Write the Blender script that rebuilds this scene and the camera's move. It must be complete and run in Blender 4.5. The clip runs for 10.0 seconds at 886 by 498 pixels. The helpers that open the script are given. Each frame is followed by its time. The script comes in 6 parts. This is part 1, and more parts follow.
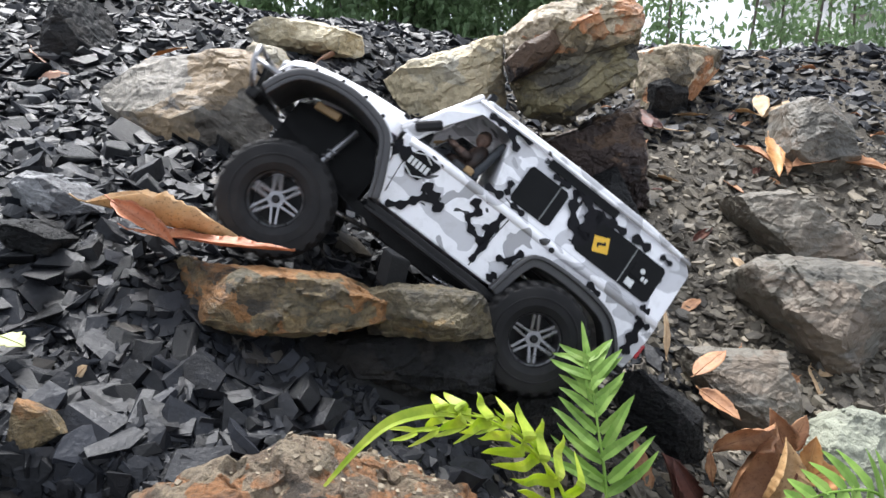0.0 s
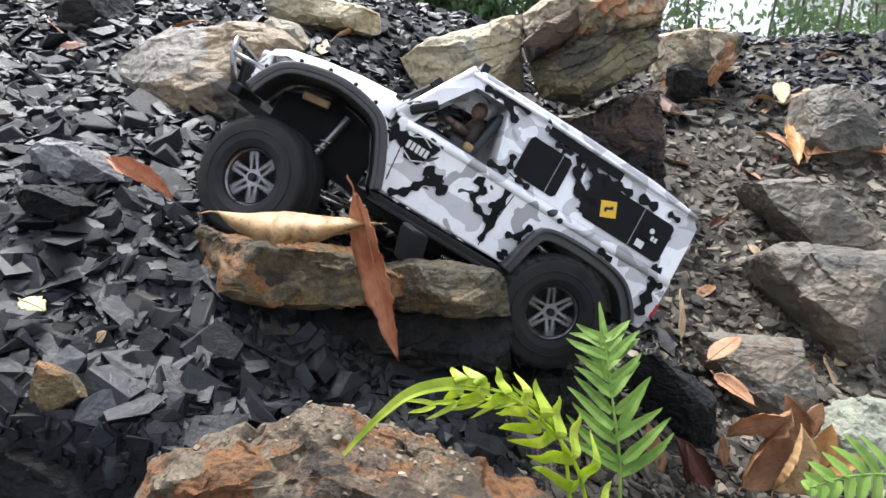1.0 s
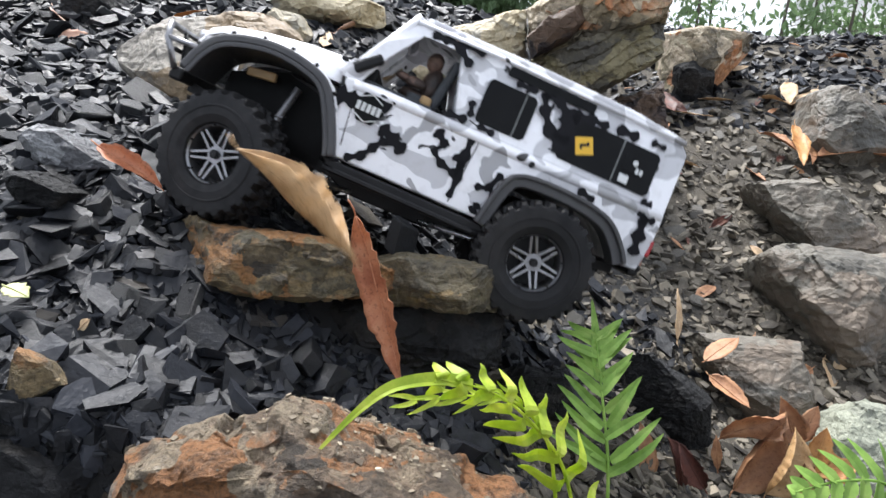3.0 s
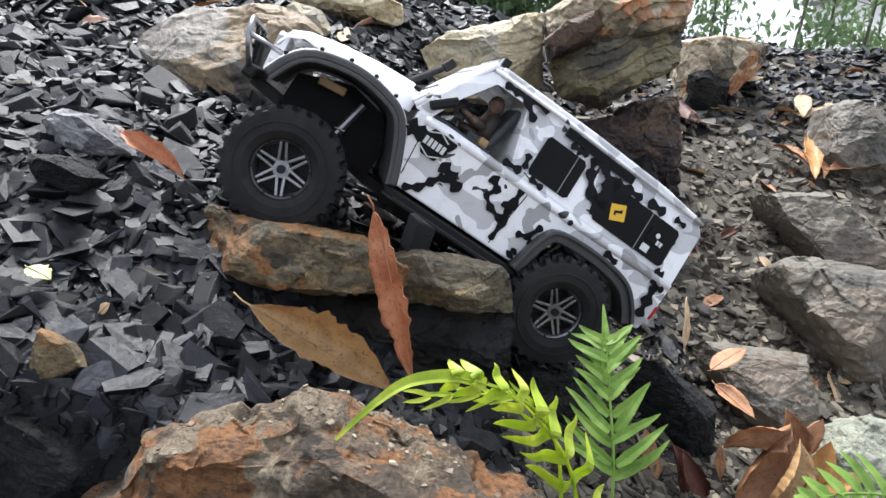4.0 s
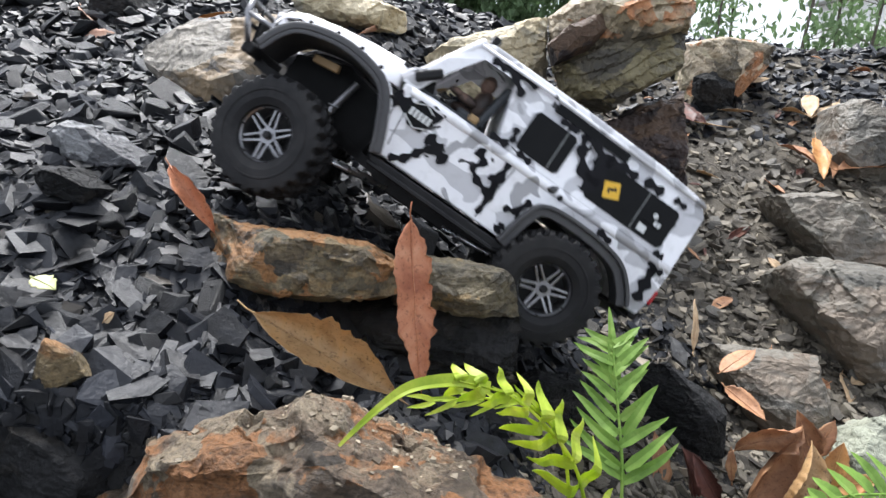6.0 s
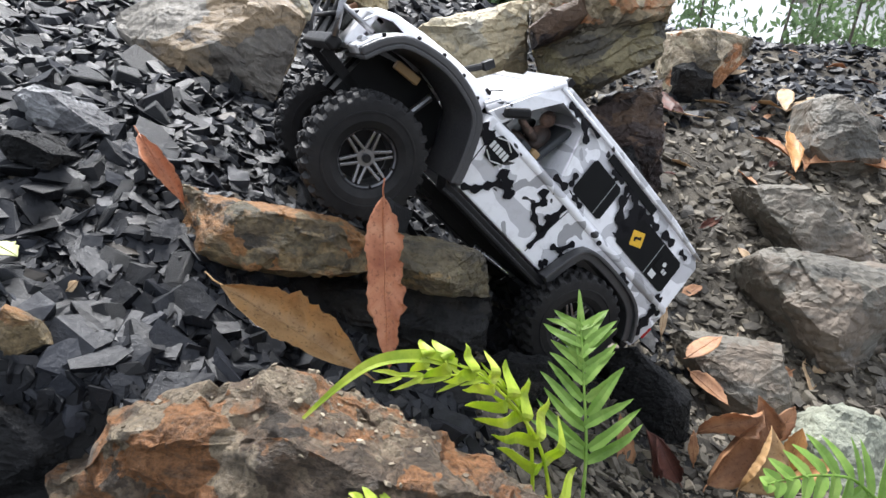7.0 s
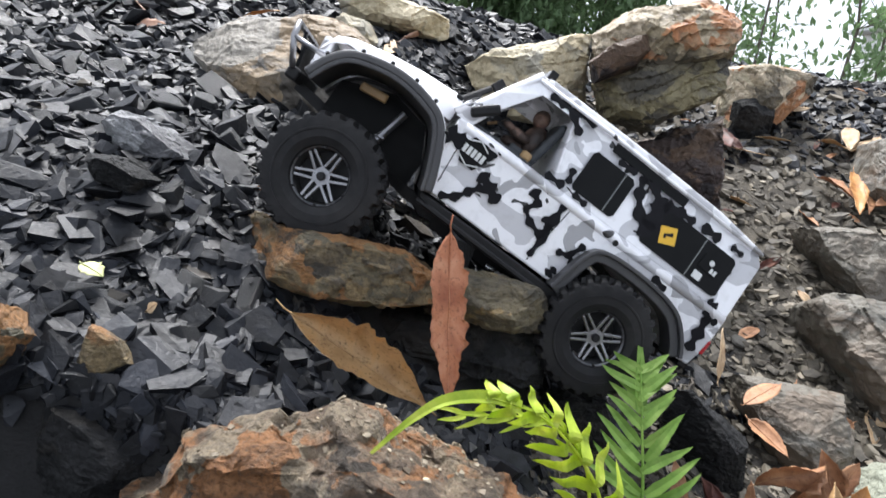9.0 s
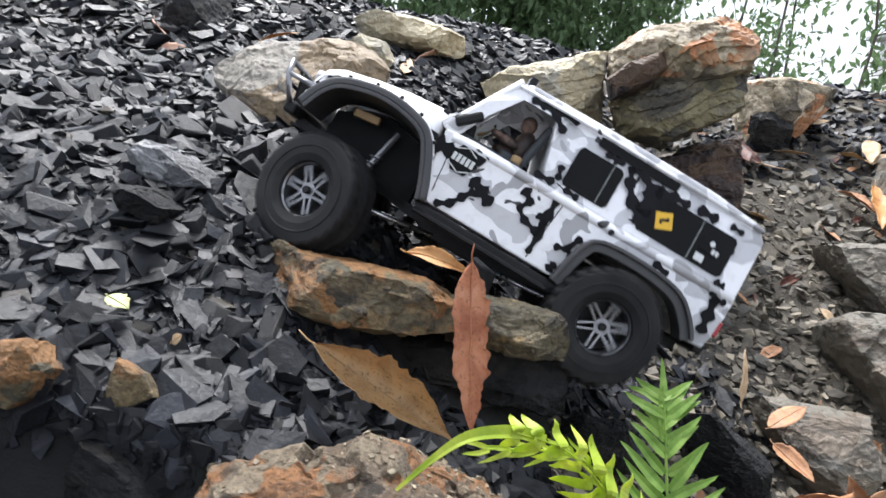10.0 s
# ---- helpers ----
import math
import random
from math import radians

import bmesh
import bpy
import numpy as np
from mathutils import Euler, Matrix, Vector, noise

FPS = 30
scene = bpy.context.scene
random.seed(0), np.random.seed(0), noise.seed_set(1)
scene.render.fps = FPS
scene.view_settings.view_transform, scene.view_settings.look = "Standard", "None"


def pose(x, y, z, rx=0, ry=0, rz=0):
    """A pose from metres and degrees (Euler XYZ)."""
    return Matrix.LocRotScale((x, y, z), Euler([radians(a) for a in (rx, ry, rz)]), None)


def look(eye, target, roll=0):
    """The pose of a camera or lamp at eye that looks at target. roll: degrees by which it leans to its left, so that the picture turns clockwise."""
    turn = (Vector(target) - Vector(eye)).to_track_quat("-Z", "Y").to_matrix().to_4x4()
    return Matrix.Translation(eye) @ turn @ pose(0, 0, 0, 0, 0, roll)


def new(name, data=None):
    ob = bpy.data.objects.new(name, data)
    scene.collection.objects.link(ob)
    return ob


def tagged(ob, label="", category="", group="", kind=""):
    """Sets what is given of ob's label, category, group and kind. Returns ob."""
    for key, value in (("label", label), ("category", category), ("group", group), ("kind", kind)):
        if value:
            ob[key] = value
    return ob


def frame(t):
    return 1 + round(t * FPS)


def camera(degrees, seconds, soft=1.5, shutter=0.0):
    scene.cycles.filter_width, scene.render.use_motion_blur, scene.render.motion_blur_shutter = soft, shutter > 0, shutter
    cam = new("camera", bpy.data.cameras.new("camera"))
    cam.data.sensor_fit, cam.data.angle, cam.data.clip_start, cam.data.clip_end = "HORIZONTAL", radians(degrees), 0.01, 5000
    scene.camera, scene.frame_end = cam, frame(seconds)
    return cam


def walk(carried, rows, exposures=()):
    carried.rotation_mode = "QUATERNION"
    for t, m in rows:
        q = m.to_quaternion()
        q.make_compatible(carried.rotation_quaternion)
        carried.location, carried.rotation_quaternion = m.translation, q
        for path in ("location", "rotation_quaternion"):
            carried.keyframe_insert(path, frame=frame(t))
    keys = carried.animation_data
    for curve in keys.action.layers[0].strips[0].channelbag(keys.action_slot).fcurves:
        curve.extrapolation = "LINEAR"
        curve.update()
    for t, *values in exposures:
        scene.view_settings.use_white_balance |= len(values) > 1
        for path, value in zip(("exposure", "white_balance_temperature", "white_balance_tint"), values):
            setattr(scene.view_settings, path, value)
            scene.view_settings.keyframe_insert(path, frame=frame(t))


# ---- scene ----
cam = camera(66.6, 10.0, soft=1.5, shutter=0.9)
PATH = [
    (0, (0.0000, 0.0000, 0.3200), (0.0000, 0.9781, 0.1121), -0.00),
    (0.5, (-0.0026, 0.0006, 0.3176), (-0.0041, 0.9778, 0.1057), 0.57),
    (1, (-0.0092, 0.0020, 0.3110), (-0.0223, 0.9749, 0.0805), 1.15),
    (1.5, (-0.0097, 0.0090, 0.3133), (-0.0332, 0.9815, 0.0816), 1.53),
    (2, (-0.0040, 0.0110, 0.3187), (-0.0269, 0.9817, 0.0796), 1.95),
    (3.3, (0.0066, 0.0058, 0.3063), (-0.0172, 0.9780, 0.0736), 2.12),
    (3.5, (-0.0021, 0.0032, 0.3103), (-0.0373, 0.9757, 0.0802), 2.47),
    (4, (-0.0047, 0.0027, 0.3089), (-0.0332, 0.9735, 0.0703), 4.29),
    (4.5, (0.0037, 0.0056, 0.3055), (-0.0174, 0.9766, 0.0673), 3.98),
    (5, (0.0155, 0.0091, 0.3073), (0.0133, 0.9816, 0.0746), 2.97),
    (5.5, (0.0098, 0.0042, 0.3030), (-0.0174, 0.9765, 0.0708), 2.43),
    (5.7, (0.0009, 0.0034, 0.3069), (-0.0395, 0.9764, 0.0798), 2.81),
    (6.8, (0.0001, 0.0062, 0.3023), (-0.0174, 0.9756, 0.0577), 4.98),
    (7, (0.0060, 0.0035, 0.3013), (-0.0016, 0.9720, 0.0524), 5.27),
    (7.5, (0.0062, 0.0029, 0.2973), (-0.0148, 0.9733, 0.0567), 4.72),
    (8, (-0.0105, 0.0032, 0.3011), (-0.0519, 0.9748, 0.0681), 5.80),
    (8.5, (-0.0143, 0.0006, 0.3073), (-0.0779, 0.9704, 0.0717), 6.88),
    (9, (-0.0157, -0.0017, 0.3148), (-0.0884, 0.9697, 0.0886), 6.95),
    (9.5, (-0.0240, 0.0025, 0.3203), (-0.1059, 0.9754, 0.1042), 7.25),
    (10, (-0.0235, 0.0003, 0.3306), (-0.1198, 0.9724, 0.1164), 6.32),
]
walk(cam, [(t, look(eye, target, roll)) for t, eye, target, roll in PATH])

from mathutils.bvhtree import BVHTree

# ---------------- world, sun ----------------
world = bpy.data.worlds.new("overcast_sky")
scene.world = world
world.use_nodes = True
wn = world.node_tree.nodes
wl = world.node_tree.links
sky = wn.new("ShaderNodeTexSky")
sky.sky_type = "NISHITA"
sky.sun_disc = False
sky.sun_elevation = radians(64)
sky.sun_rotation = radians(-25)
sky.dust_density = 6.0
sky.air_density = 1.2
cloud = wn.new("ShaderNodeMix")
cloud.data_type = "RGBA"
cloud.inputs[0].default_value = 0.8
cloud.inputs[7].default_value = (8.7, 9.4, 10.8, 1)
wl.new(sky.outputs[0], cloud.inputs[6])
wl.new(cloud.outputs[2], wn["Background"].inputs[0])
wn["Background"].inputs[1].default_value = 0.075

sun_data = bpy.data.lights.new("sun", "SUN")
sun_data.energy = 4.3
sun_data.angle = radians(25)
sun_data.color = (0.985, 0.985, 1.0)
sun = new("sun", sun_data)
sun.matrix_world = look((-1.2, 3.6, 6.0), (0, 0.8, 0.1))
scene.view_settings.exposure = 1.20


# ---------------- materials ----------------
def mat_base(name):
    m = bpy.data.materials.new(name)
    m.use_nodes = True
    n = m.node_tree.nodes
    return m, n, m.node_tree.links, n["Principled BSDF"]


def tex_noise(n, l, co, scale, detail=6.0, rough=0.6, dist=0.0):
    t = n.new("ShaderNodeTexNoise")
    t.inputs["Scale"].default_value = scale
    t.inputs["Detail"].default_value = detail
    t.inputs["Roughness"].default_value = rough
    t.inputs["Distortion"].default_value = dist
    l.new(co, t.inputs["Vector"])
    return t.outputs["Fac"]


def ramp(n, l, fac, stops, hard=False):
    r = n.new("ShaderNodeValToRGB")
    r.color_ramp.interpolation = "CONSTANT" if hard else "LINEAR"
    e = r.color_ramp.elements
    while len(e) < len(stops):
        e.new(0.5)
    for k, (p, c) in enumerate(stops):
        e[k].position = p
        e[k].color = (*c, 1)
    l.new(fac, r.inputs[0])
    return r.outputs[0]


def mixc(n, l, fac, a, b, kind="MIX"):
    x = n.new("ShaderNodeMix")
    x.data_type = "RGBA"
    x.blend_type = kind
    for sock, v in ((x.inputs[0], fac), (x.inputs[6], a), (x.inputs[7], b)):
        if isinstance(v, (int, float)):
            sock.default_value = v
        elif isinstance(v, tuple):
            sock.default_value = (*v, 1)
        else:
            l.new(v, sock)
    return x.outputs[2]


def math_node(n, l, op, a, b):
    x = n.new("ShaderNodeMath")
    x.operation = op
    for sock, v in ((x.inputs[0], a), (x.inputs[1], b)):
        if isinstance(v, (int, float)):
            sock.default_value = v
        else:
            l.new(v, sock)
    return x.outputs[0]


def bump(n, l, p, height, strength, dist):
    b = n.new("ShaderNodeBump")
    b.inputs["Strength"].default_value = strength
    b.inputs["Distance"].default_value = dist
    l.new(height, b.inputs["Height"])
    l.new(b.outputs[0], p.inputs["Normal"])


def obj_co(n, l, offset=True):
    """Object coordinates, shifted by each object's own random number."""
    tc = n.new("ShaderNodeTexCoord")
    if not offset:
        return tc.outputs["Object"]
    oi = n.new("ShaderNodeObjectInfo")
    sc = n.new("ShaderNodeVectorMath")
    sc.operation = "SCALE"
    sc.inputs[0].default_value = (7.0, 13.0, 5.0)
    l.new(oi.outputs["Random"], sc.inputs["Scale"])
    ad = n.new("ShaderNodeVectorMath")
    ad.operation = "ADD"
    l.new(tc.outputs["Object"], ad.inputs[0])
    l.new(sc.outputs[0], ad.inputs[1])
    return ad.outputs[0]


def facets(n, l, co, scale, warp, seed):
    """Broken faces: a random value for each, with slightly wavering edges."""
    t = n.new("ShaderNodeTexNoise")
    t.inputs["Scale"].default_value = scale * 2.2
    t.inputs["Detail"].default_value = 4.0
    l.new(co, t.inputs["Vector"])
    sc = n.new("ShaderNodeVectorMath")
    sc.operation = "MULTIPLY_ADD"
    sc.inputs[1].default_value = (warp / scale,) * 3
    l.new(t.outputs["Color"], sc.inputs[0])
    l.new(co, sc.inputs[2])
    mp = n.new("ShaderNodeMapping")
    mp.inputs["Location"].default_value = (seed, seed * 0.7, seed * 0.3)
    mp.inputs["Rotation"].default_value = (0.4, 0.6, 0.3)
    mp.inputs["Scale"].default_value = (0.7, 1.0, 1.5)
    l.new(sc.outputs[0], mp.inputs[0])
    v = n.new("ShaderNodeTexVoronoi")
    v.inputs["Scale"].default_value = scale
    l.new(mp.outputs[0], v.inputs["Vector"])
    sep = n.new("ShaderNodeSeparateColor")
    l.new(v.outputs["Color"], sep.inputs[0])
    return sep.outputs[0], sep.outputs[1], v.outputs["Distance"]


def rock_mat(name, stops, scale=14.0, rough=0.62, stain=None, grime=0.5, beds=None, spec=0.35, tilt=0.5, share=0.56, rugged=0.008):
    """Weathered stone: broken faces of differing colour, blotches, dark grime and fine relief."""
    m, n, l, p = mat_base(name)
    co = obj_co(n, l)
    mp = n.new("ShaderNodeMapping")
    mp.inputs["Rotation"].default_value = (0.25, tilt, 0.2)
    mp.inputs["Scale"].default_value = (0.6, 0.7, 1.8)
    l.new(co, mp.inputs[0])
    one, two, dist = facets(n, l, co, scale * 0.9, 0.9, 1.3)
    small, other, dist2 = facets(n, l, co, scale * 2.6, 0.8, 4.1)
    blotch = tex_noise(n, l, co, scale * 1.2, 6, 0.62, 0.5)
    tone = math_node(n, l, "ADD", math_node(n, l, "MULTIPLY", one, 0.34), math_node(n, l, "ADD", math_node(n, l, "MULTIPLY", small, 0.16), math_node(n, l, "MULTIPLY", blotch, 0.5)))
    col = ramp(n, l, tone, stops)
    if stain:
        pick = math_node(n, l, "ADD", math_node(n, l, "MULTIPLY", two, 0.42), math_node(n, l, "ADD", math_node(n, l, "MULTIPLY", other, 0.14), math_node(n, l, "MULTIPLY", tex_noise(n, l, co, scale * 0.8, 6, 0.65, 0.6), 0.44)))
        col = mixc(n, l, ramp(n, l, pick, [(share, (0, 0, 0)), (share + 0.05, (0.9, 0.9, 0.9))]), col, stain)
    streak = tex_noise(n, l, mp.outputs[0], scale * 2.0, 8, 0.68, 0.6)
    if beds:
        col = mixc(n, l, ramp(n, l, streak, [(0.53, (0, 0, 0)), (0.66, (0.8, 0.8, 0.8))]), col, beds)
    fine = tex_noise(n, l, co, scale * 11, 8, 0.72)
    col = mixc(n, l, math_node(n, l, "MULTIPLY", ramp(n, l, fine, [(0.36, (1, 1, 1)), (0.55, (0, 0, 0))]), grime), col, tuple(0.22 * c for c in stops[0][1]))
    col = mixc(n, l, math_node(n, l, "MULTIPLY", ramp(n, l, fine, [(0.58, (0, 0, 0)), (0.72, (1, 1, 1))]), 0.45), col, tuple(min(0.6, 1.6 * c) for c in stops[1][1]))
    l.new(col, p.inputs["Base Color"])
    l.new(ramp(n, l, fine, [(0.3, (rough - 0.2,) * 3), (0.7, (min(1, rough + 0.2),) * 3)]), p.inputs["Roughness"])
    p.inputs["Specular IOR Level"].default_value = spec
    h = math_node(n, l, "ADD", math_node(n, l, "MULTIPLY", fine, 0.5), math_node(n, l, "MULTIPLY", streak, 0.8))
    h = math_node(n, l, "ADD", h, math_node(n, l, "ADD", math_node(n, l, "MULTIPLY", one, 0.5), math_node(n, l, "MULTIPLY", small, 0.4)))
    bump(n, l, p, h, 0.9, rugged)
    return m


def slate_mat(name, lo, hi, island, rough=0.5, gloss=0.26):
    """Split slate: each piece has its own grey, with fine layers and a dusty bloom."""
    m, n, l, p = mat_base(name)
    co = obj_co(n, l)
    if island:
        g = n.new("ShaderNodeNewGeometry")
        rnd = g.outputs["Random Per Island"]
    else:
        oi = n.new("ShaderNodeObjectInfo")
        rnd = oi.outputs["Random"]
    col = ramp(n, l, rnd, [(0.0, lo), (0.55, tuple(0.6 * a + 0.4 * b for a, b in zip(lo, hi))), (0.86, hi), (0.965, (hi[0] * 2.2, hi[1] * 2.15, hi[2] * 2.1)), (1.0, (0.085, 0.07, 0.05))])
    dust = ramp(n, l, tex_noise(n, l, co, 45, 6, 0.6), [(0.42, (0, 0, 0)), (0.72, (1, 1, 1))])
    col = mixc(n, l, math_node(n, l, "MULTIPLY", dust, 0.45), col, tuple(min(1, 1.9 * c + 0.006) for c in hi))
    fine = tex_noise(n, l, co, 260, 6, 0.7)
    col = mixc(n, l, math_node(n, l, "MULTIPLY", fine, 0.5), col, tuple(0.5 * c for c in lo))
    l.new(col, p.inputs["Base Color"])
    l.new(ramp(n, l, fine, [(0.3, (rough - 0.12,) * 3), (0.7, (rough + 0.2,) * 3)]), p.inputs["Roughness"])
    p.inputs["Specular IOR Level"].default_value = gloss
    bump(n, l, p, math_node(n, l, "ADD", fine, dust), 0.45, 0.002)
    return m


def plain_mat(name, col, rough, metal=0.0, grain=120.0, vary=0.25, relief=0.0006, dust=None, coat=0.0):
    m, n, l, p = mat_base(name)
    co = obj_co(n, l)
    f = tex_noise(n, l, co, grain, 6, 0.6)
    c = mixc(n, l, math_node(n, l, "MULTIPLY", f, vary * 2), col, tuple(0.55 * v for v in col))
    if dust:
        d = ramp(n, l, tex_noise(n, l, co, 22, 6, 0.65), [(0.45, (0, 0, 0)), (0.75, (1, 1, 1))])
        c = mixc(n, l, math_node(n, l, "MULTIPLY", d, 0.5), c, dust)
    l.new(c, p.inputs["Base Color"])
    l.new(ramp(n, l, f, [(0.3, (max(0.03, rough - 0.1),) * 3), (0.7, (min(1, rough + 0.12),) * 3)]), p.inputs["Roughness"])
    p.inputs["Metallic"].default_value = metal
    p.inputs["Coat Weight"].default_value = coat
    if relief:
        bump(n, l, p, f, 0.4, relief)
    return m


def leaf_mat(name, cols, rough=0.55, spots=0.5, trans=0.25):
    m, n, l, p = mat_base(name)
    co = obj_co(n, l)
    col = ramp(n, l, tex_noise(n, l, co, 38, 5, 0.6, 0.4), [(0.3, cols[0]), (0.52, cols[1]), (0.72, cols[2])])
    sp = ramp(n, l, tex_noise(n, l, co, 330, 5, 0.6), [(0.56, (0, 0, 0)), (0.68, (1, 1, 1))])
    col = mixc(n, l, math_node(n, l, "MULTIPLY", sp, spots), col, tuple(0.25 * c for c in cols[0]))
    l.new(col, p.inputs["Base Color"])
    p.inputs["Roughness"].default_value = rough
    tr = n.new("ShaderNodeBsdfTranslucent")
    l.new(col, tr.inputs[0])
    mx = n.new("ShaderNodeMixShader")
    mx.inputs[0].default_value = trans
    l.new(p.outputs[0], mx.inputs[1])
    l.new(tr.outputs[0], mx.inputs[2])
    l.new(mx.outputs[0], n["Material Output"].inputs[0])
    bump(n, l, p, tex_noise(n, l, co, 160, 5, 0.6), 0.5, 0.0015)
    return m


def camo_mat():
    """Winter camouflage wrap: hard-edged grey and black patches on white film."""
    m, n, l, p = mat_base("winter_camouflage_wrap")
    co = obj_co(n, l, False)
    mp = n.new("ShaderNodeMapping")
    mp.inputs["Location"].default_value = (0.31, 0.17, 0.43)
    mp.inputs["Scale"].default_value = (1.0, 0.55, 1.35)
    l.new(co, mp.inputs[0])
    a = tex_noise(n, l, mp.outputs[0], 24, 1.0, 0.4, 0.5)
    mp2 = n.new("ShaderNodeMapping")
    mp2.inputs["Location"].default_value = (1.7, 0.9, 2.3)
    mp2.inputs["Scale"].default_value = (1.0, 0.55, 1.2)
    l.new(co, mp2.inputs[0])
    b = tex_noise(n, l, mp2.outputs[0], 27, 1.2, 0.45, 0.8)
    mp3 = n.new("ShaderNodeMapping")
    mp3.inputs["Location"].default_value = (5.2, 3.1, 0.4)
    mp3.inputs["Scale"].default_value = (1.0, 0.5, 1.2)
    l.new(co, mp3.inputs[0])
    c = tex_noise(n, l, mp3.outputs[0], 32, 1.0, 0.4, 1.1)
    white = (0.80, 0.80, 0.82)
    col = mixc(n, l, ramp(n, l, a, [(0.0, (0, 0, 0)), (0.56, (1, 1, 1))], True), white, (0.50, 0.50, 0.52))
    col = mixc(n, l, ramp(n, l, b, [(0.0, (0, 0, 0)), (0.61, (1, 1, 1))], True), col, (0.33, 0.33, 0.34))
    col = mixc(n, l, ramp(n, l, c, [(0.0, (0, 0, 0)), (0.70, (1, 1, 1))], True), col, (0.016, 0.016, 0.018))
    grime = ramp(n, l, tex_noise(n, l, co, 60, 6, 0.65), [(0.5, (0, 0, 0)), (0.8, (1, 1, 1))])
    col = mixc(n, l, math_node(n, l, "MULTIPLY", grime, 0.3), col, (0.2, 0.18, 0.16))
    l.new(col, p.inputs["Base Color"])
    p.inputs["Roughness"].default_value = 0.33
    p.inputs["Coat Weight"].default_value = 0.25
    p.inputs["Coat Roughness"].default_value = 0.2
    return m


OCHRE = rock_mat("ochre_ledge_stone", [(0.3, (0.048, 0.0403, 0.0307)), (0.43, (0.144, 0.1104, 0.0624)), (0.56, (0.2592, 0.192, 0.1008)), (0.72, (0.096, 0.0845, 0.0557))], 20, 0.5, (0.33, 0.165, 0.065), 0.55, (0.05, 0.046, 0.038), share=0.505, tilt=0.2, rugged=0.011)
BROWN = rock_mat("brown_ledge_stone", [(0.30, (0.03, 0.027, 0.023)), (0.43, (0.085, 0.072, 0.05)), (0.58, (0.17, 0.14, 0.085)), (0.72, (0.07, 0.062, 0.045))], 18, 0.5, (0.27, 0.19, 0.09), 0.5, (0.04, 0.037, 0.03), share=0.58, tilt=0.2)
OLIVE = rock_mat("olive_stone", [(0.3, (0.0425, 0.0382, 0.0298)), (0.45, (0.102, 0.0892, 0.0595)), (0.6, (0.1785, 0.153, 0.085)), (0.72, (0.0935, 0.0808, 0.0553))], 7, 0.5, (0.21, 0.18, 0.10), 0.4, (0.06, 0.052, 0.04), tilt=0.75, share=0.57)
# Maroon deepened so that its colour carries the shade under the large boulder.
MAROON = rock_mat("shade_darkened_maroon_stone", [(0.3, (0.013, 0.0091, 0.0091)), (0.5, (0.0325, 0.0221, 0.0208)), (0.7, (0.0553, 0.039, 0.0338))], 9, 0.55, (0.11, 0.07, 0.045), 0.4, share=0.6)
SAND = rock_mat("tawny_stone", [(0.32, (0.0858, 0.071, 0.0482)), (0.43, (0.2628, 0.2115, 0.1315)), (0.55, (0.6169, 0.5141, 0.377)), (0.7, (0.3427, 0.3084, 0.1942))], 6.5, 0.5, (0.46, 0.20, 0.085), 0.5, (0.07, 0.06, 0.042), tilt=0.75, share=0.575, rugged=0.010)
CREAM = rock_mat("cream_stone", [(0.3, (0.3323, 0.2737, 0.1662)), (0.5, (0.5083, 0.4399, 0.303)), (0.7, (0.391, 0.3617, 0.2932))], 8, 0.65, (0.55, 0.46, 0.30), 0.3)
GREYROCK = rock_mat("grey_brown_stone", [(0.34, (0.0612, 0.0564, 0.0462)), (0.5, (0.1394, 0.1278, 0.1034)), (0.66, (0.1156, 0.0966, 0.0748))], 7, 0.55, (0.15, 0.118, 0.088), 0.3, (0.09, 0.09, 0.082), share=0.57, rugged=0.006)
TANROCK = rock_mat("split_tan_stone", [(0.32, (0.09, 0.0783, 0.0655)), (0.46, (0.2077, 0.1886, 0.1581)), (0.6, (0.2908, 0.2634, 0.2198)), (0.72, (0.18, 0.1602, 0.1311))], 8, 0.55, (0.25, 0.18, 0.105), 0.4, (0.10, 0.094, 0.085), share=0.56, rugged=0.008)
PALE = rock_mat("lichened_stone", [(0.3, (0.165, 0.1725, 0.1312)), (0.5, (0.285, 0.3, 0.2325)), (0.7, (0.225, 0.2325, 0.1837))], 12, 0.65, (0.21, 0.22, 0.175), 0.3)
RUST = rock_mat("rusty_crusted_stone", [(0.3, (0.054, 0.0432, 0.0332)), (0.44, (0.18, 0.1304, 0.09)), (0.55, (0.297, 0.2386, 0.162)), (0.72, (0.198, 0.162, 0.126))], 25, 0.5, (0.31, 0.14, 0.055), 0.65, (0.09, 0.07, 0.052), share=0.50, rugged=0.016)
# Slate darkened past its own grey to carry shade below ledge and pile.
SLATE = rock_mat("shade_darkened_slate", [(0.3, (0.004, 0.0042, 0.0048)), (0.5, (0.0104, 0.0108, 0.0112)), (0.72, (0.0224, 0.0224, 0.0232))], 14, 0.55, (0.024, 0.022, 0.02), 0.4, spec=0.2)
SLATEL = rock_mat("light_slate_block", [(0.34, (0.06, 0.064, 0.07)), (0.48, (0.16, 0.165, 0.17)), (0.66, (0.24, 0.243, 0.247))], 14, 0.42, (0.06, 0.06, 0.065), 0.35, (0.08, 0.083, 0.088), spec=0.5)
CHIPS = slate_mat("slate_chips", (0.0020, 0.0022, 0.0027), (0.0135, 0.0153, 0.0200), True, 0.42, 0.28)
CHUNK = slate_mat("slate_chunk_stone", (0.0022, 0.0025, 0.0030), (0.0145, 0.0162, 0.0195), False, 0.38, 0.34)
GRIT = slate_mat("brown_grit_stone", (0.017, 0.014, 0.011), (0.165, 0.145, 0.112), True, 0.6)
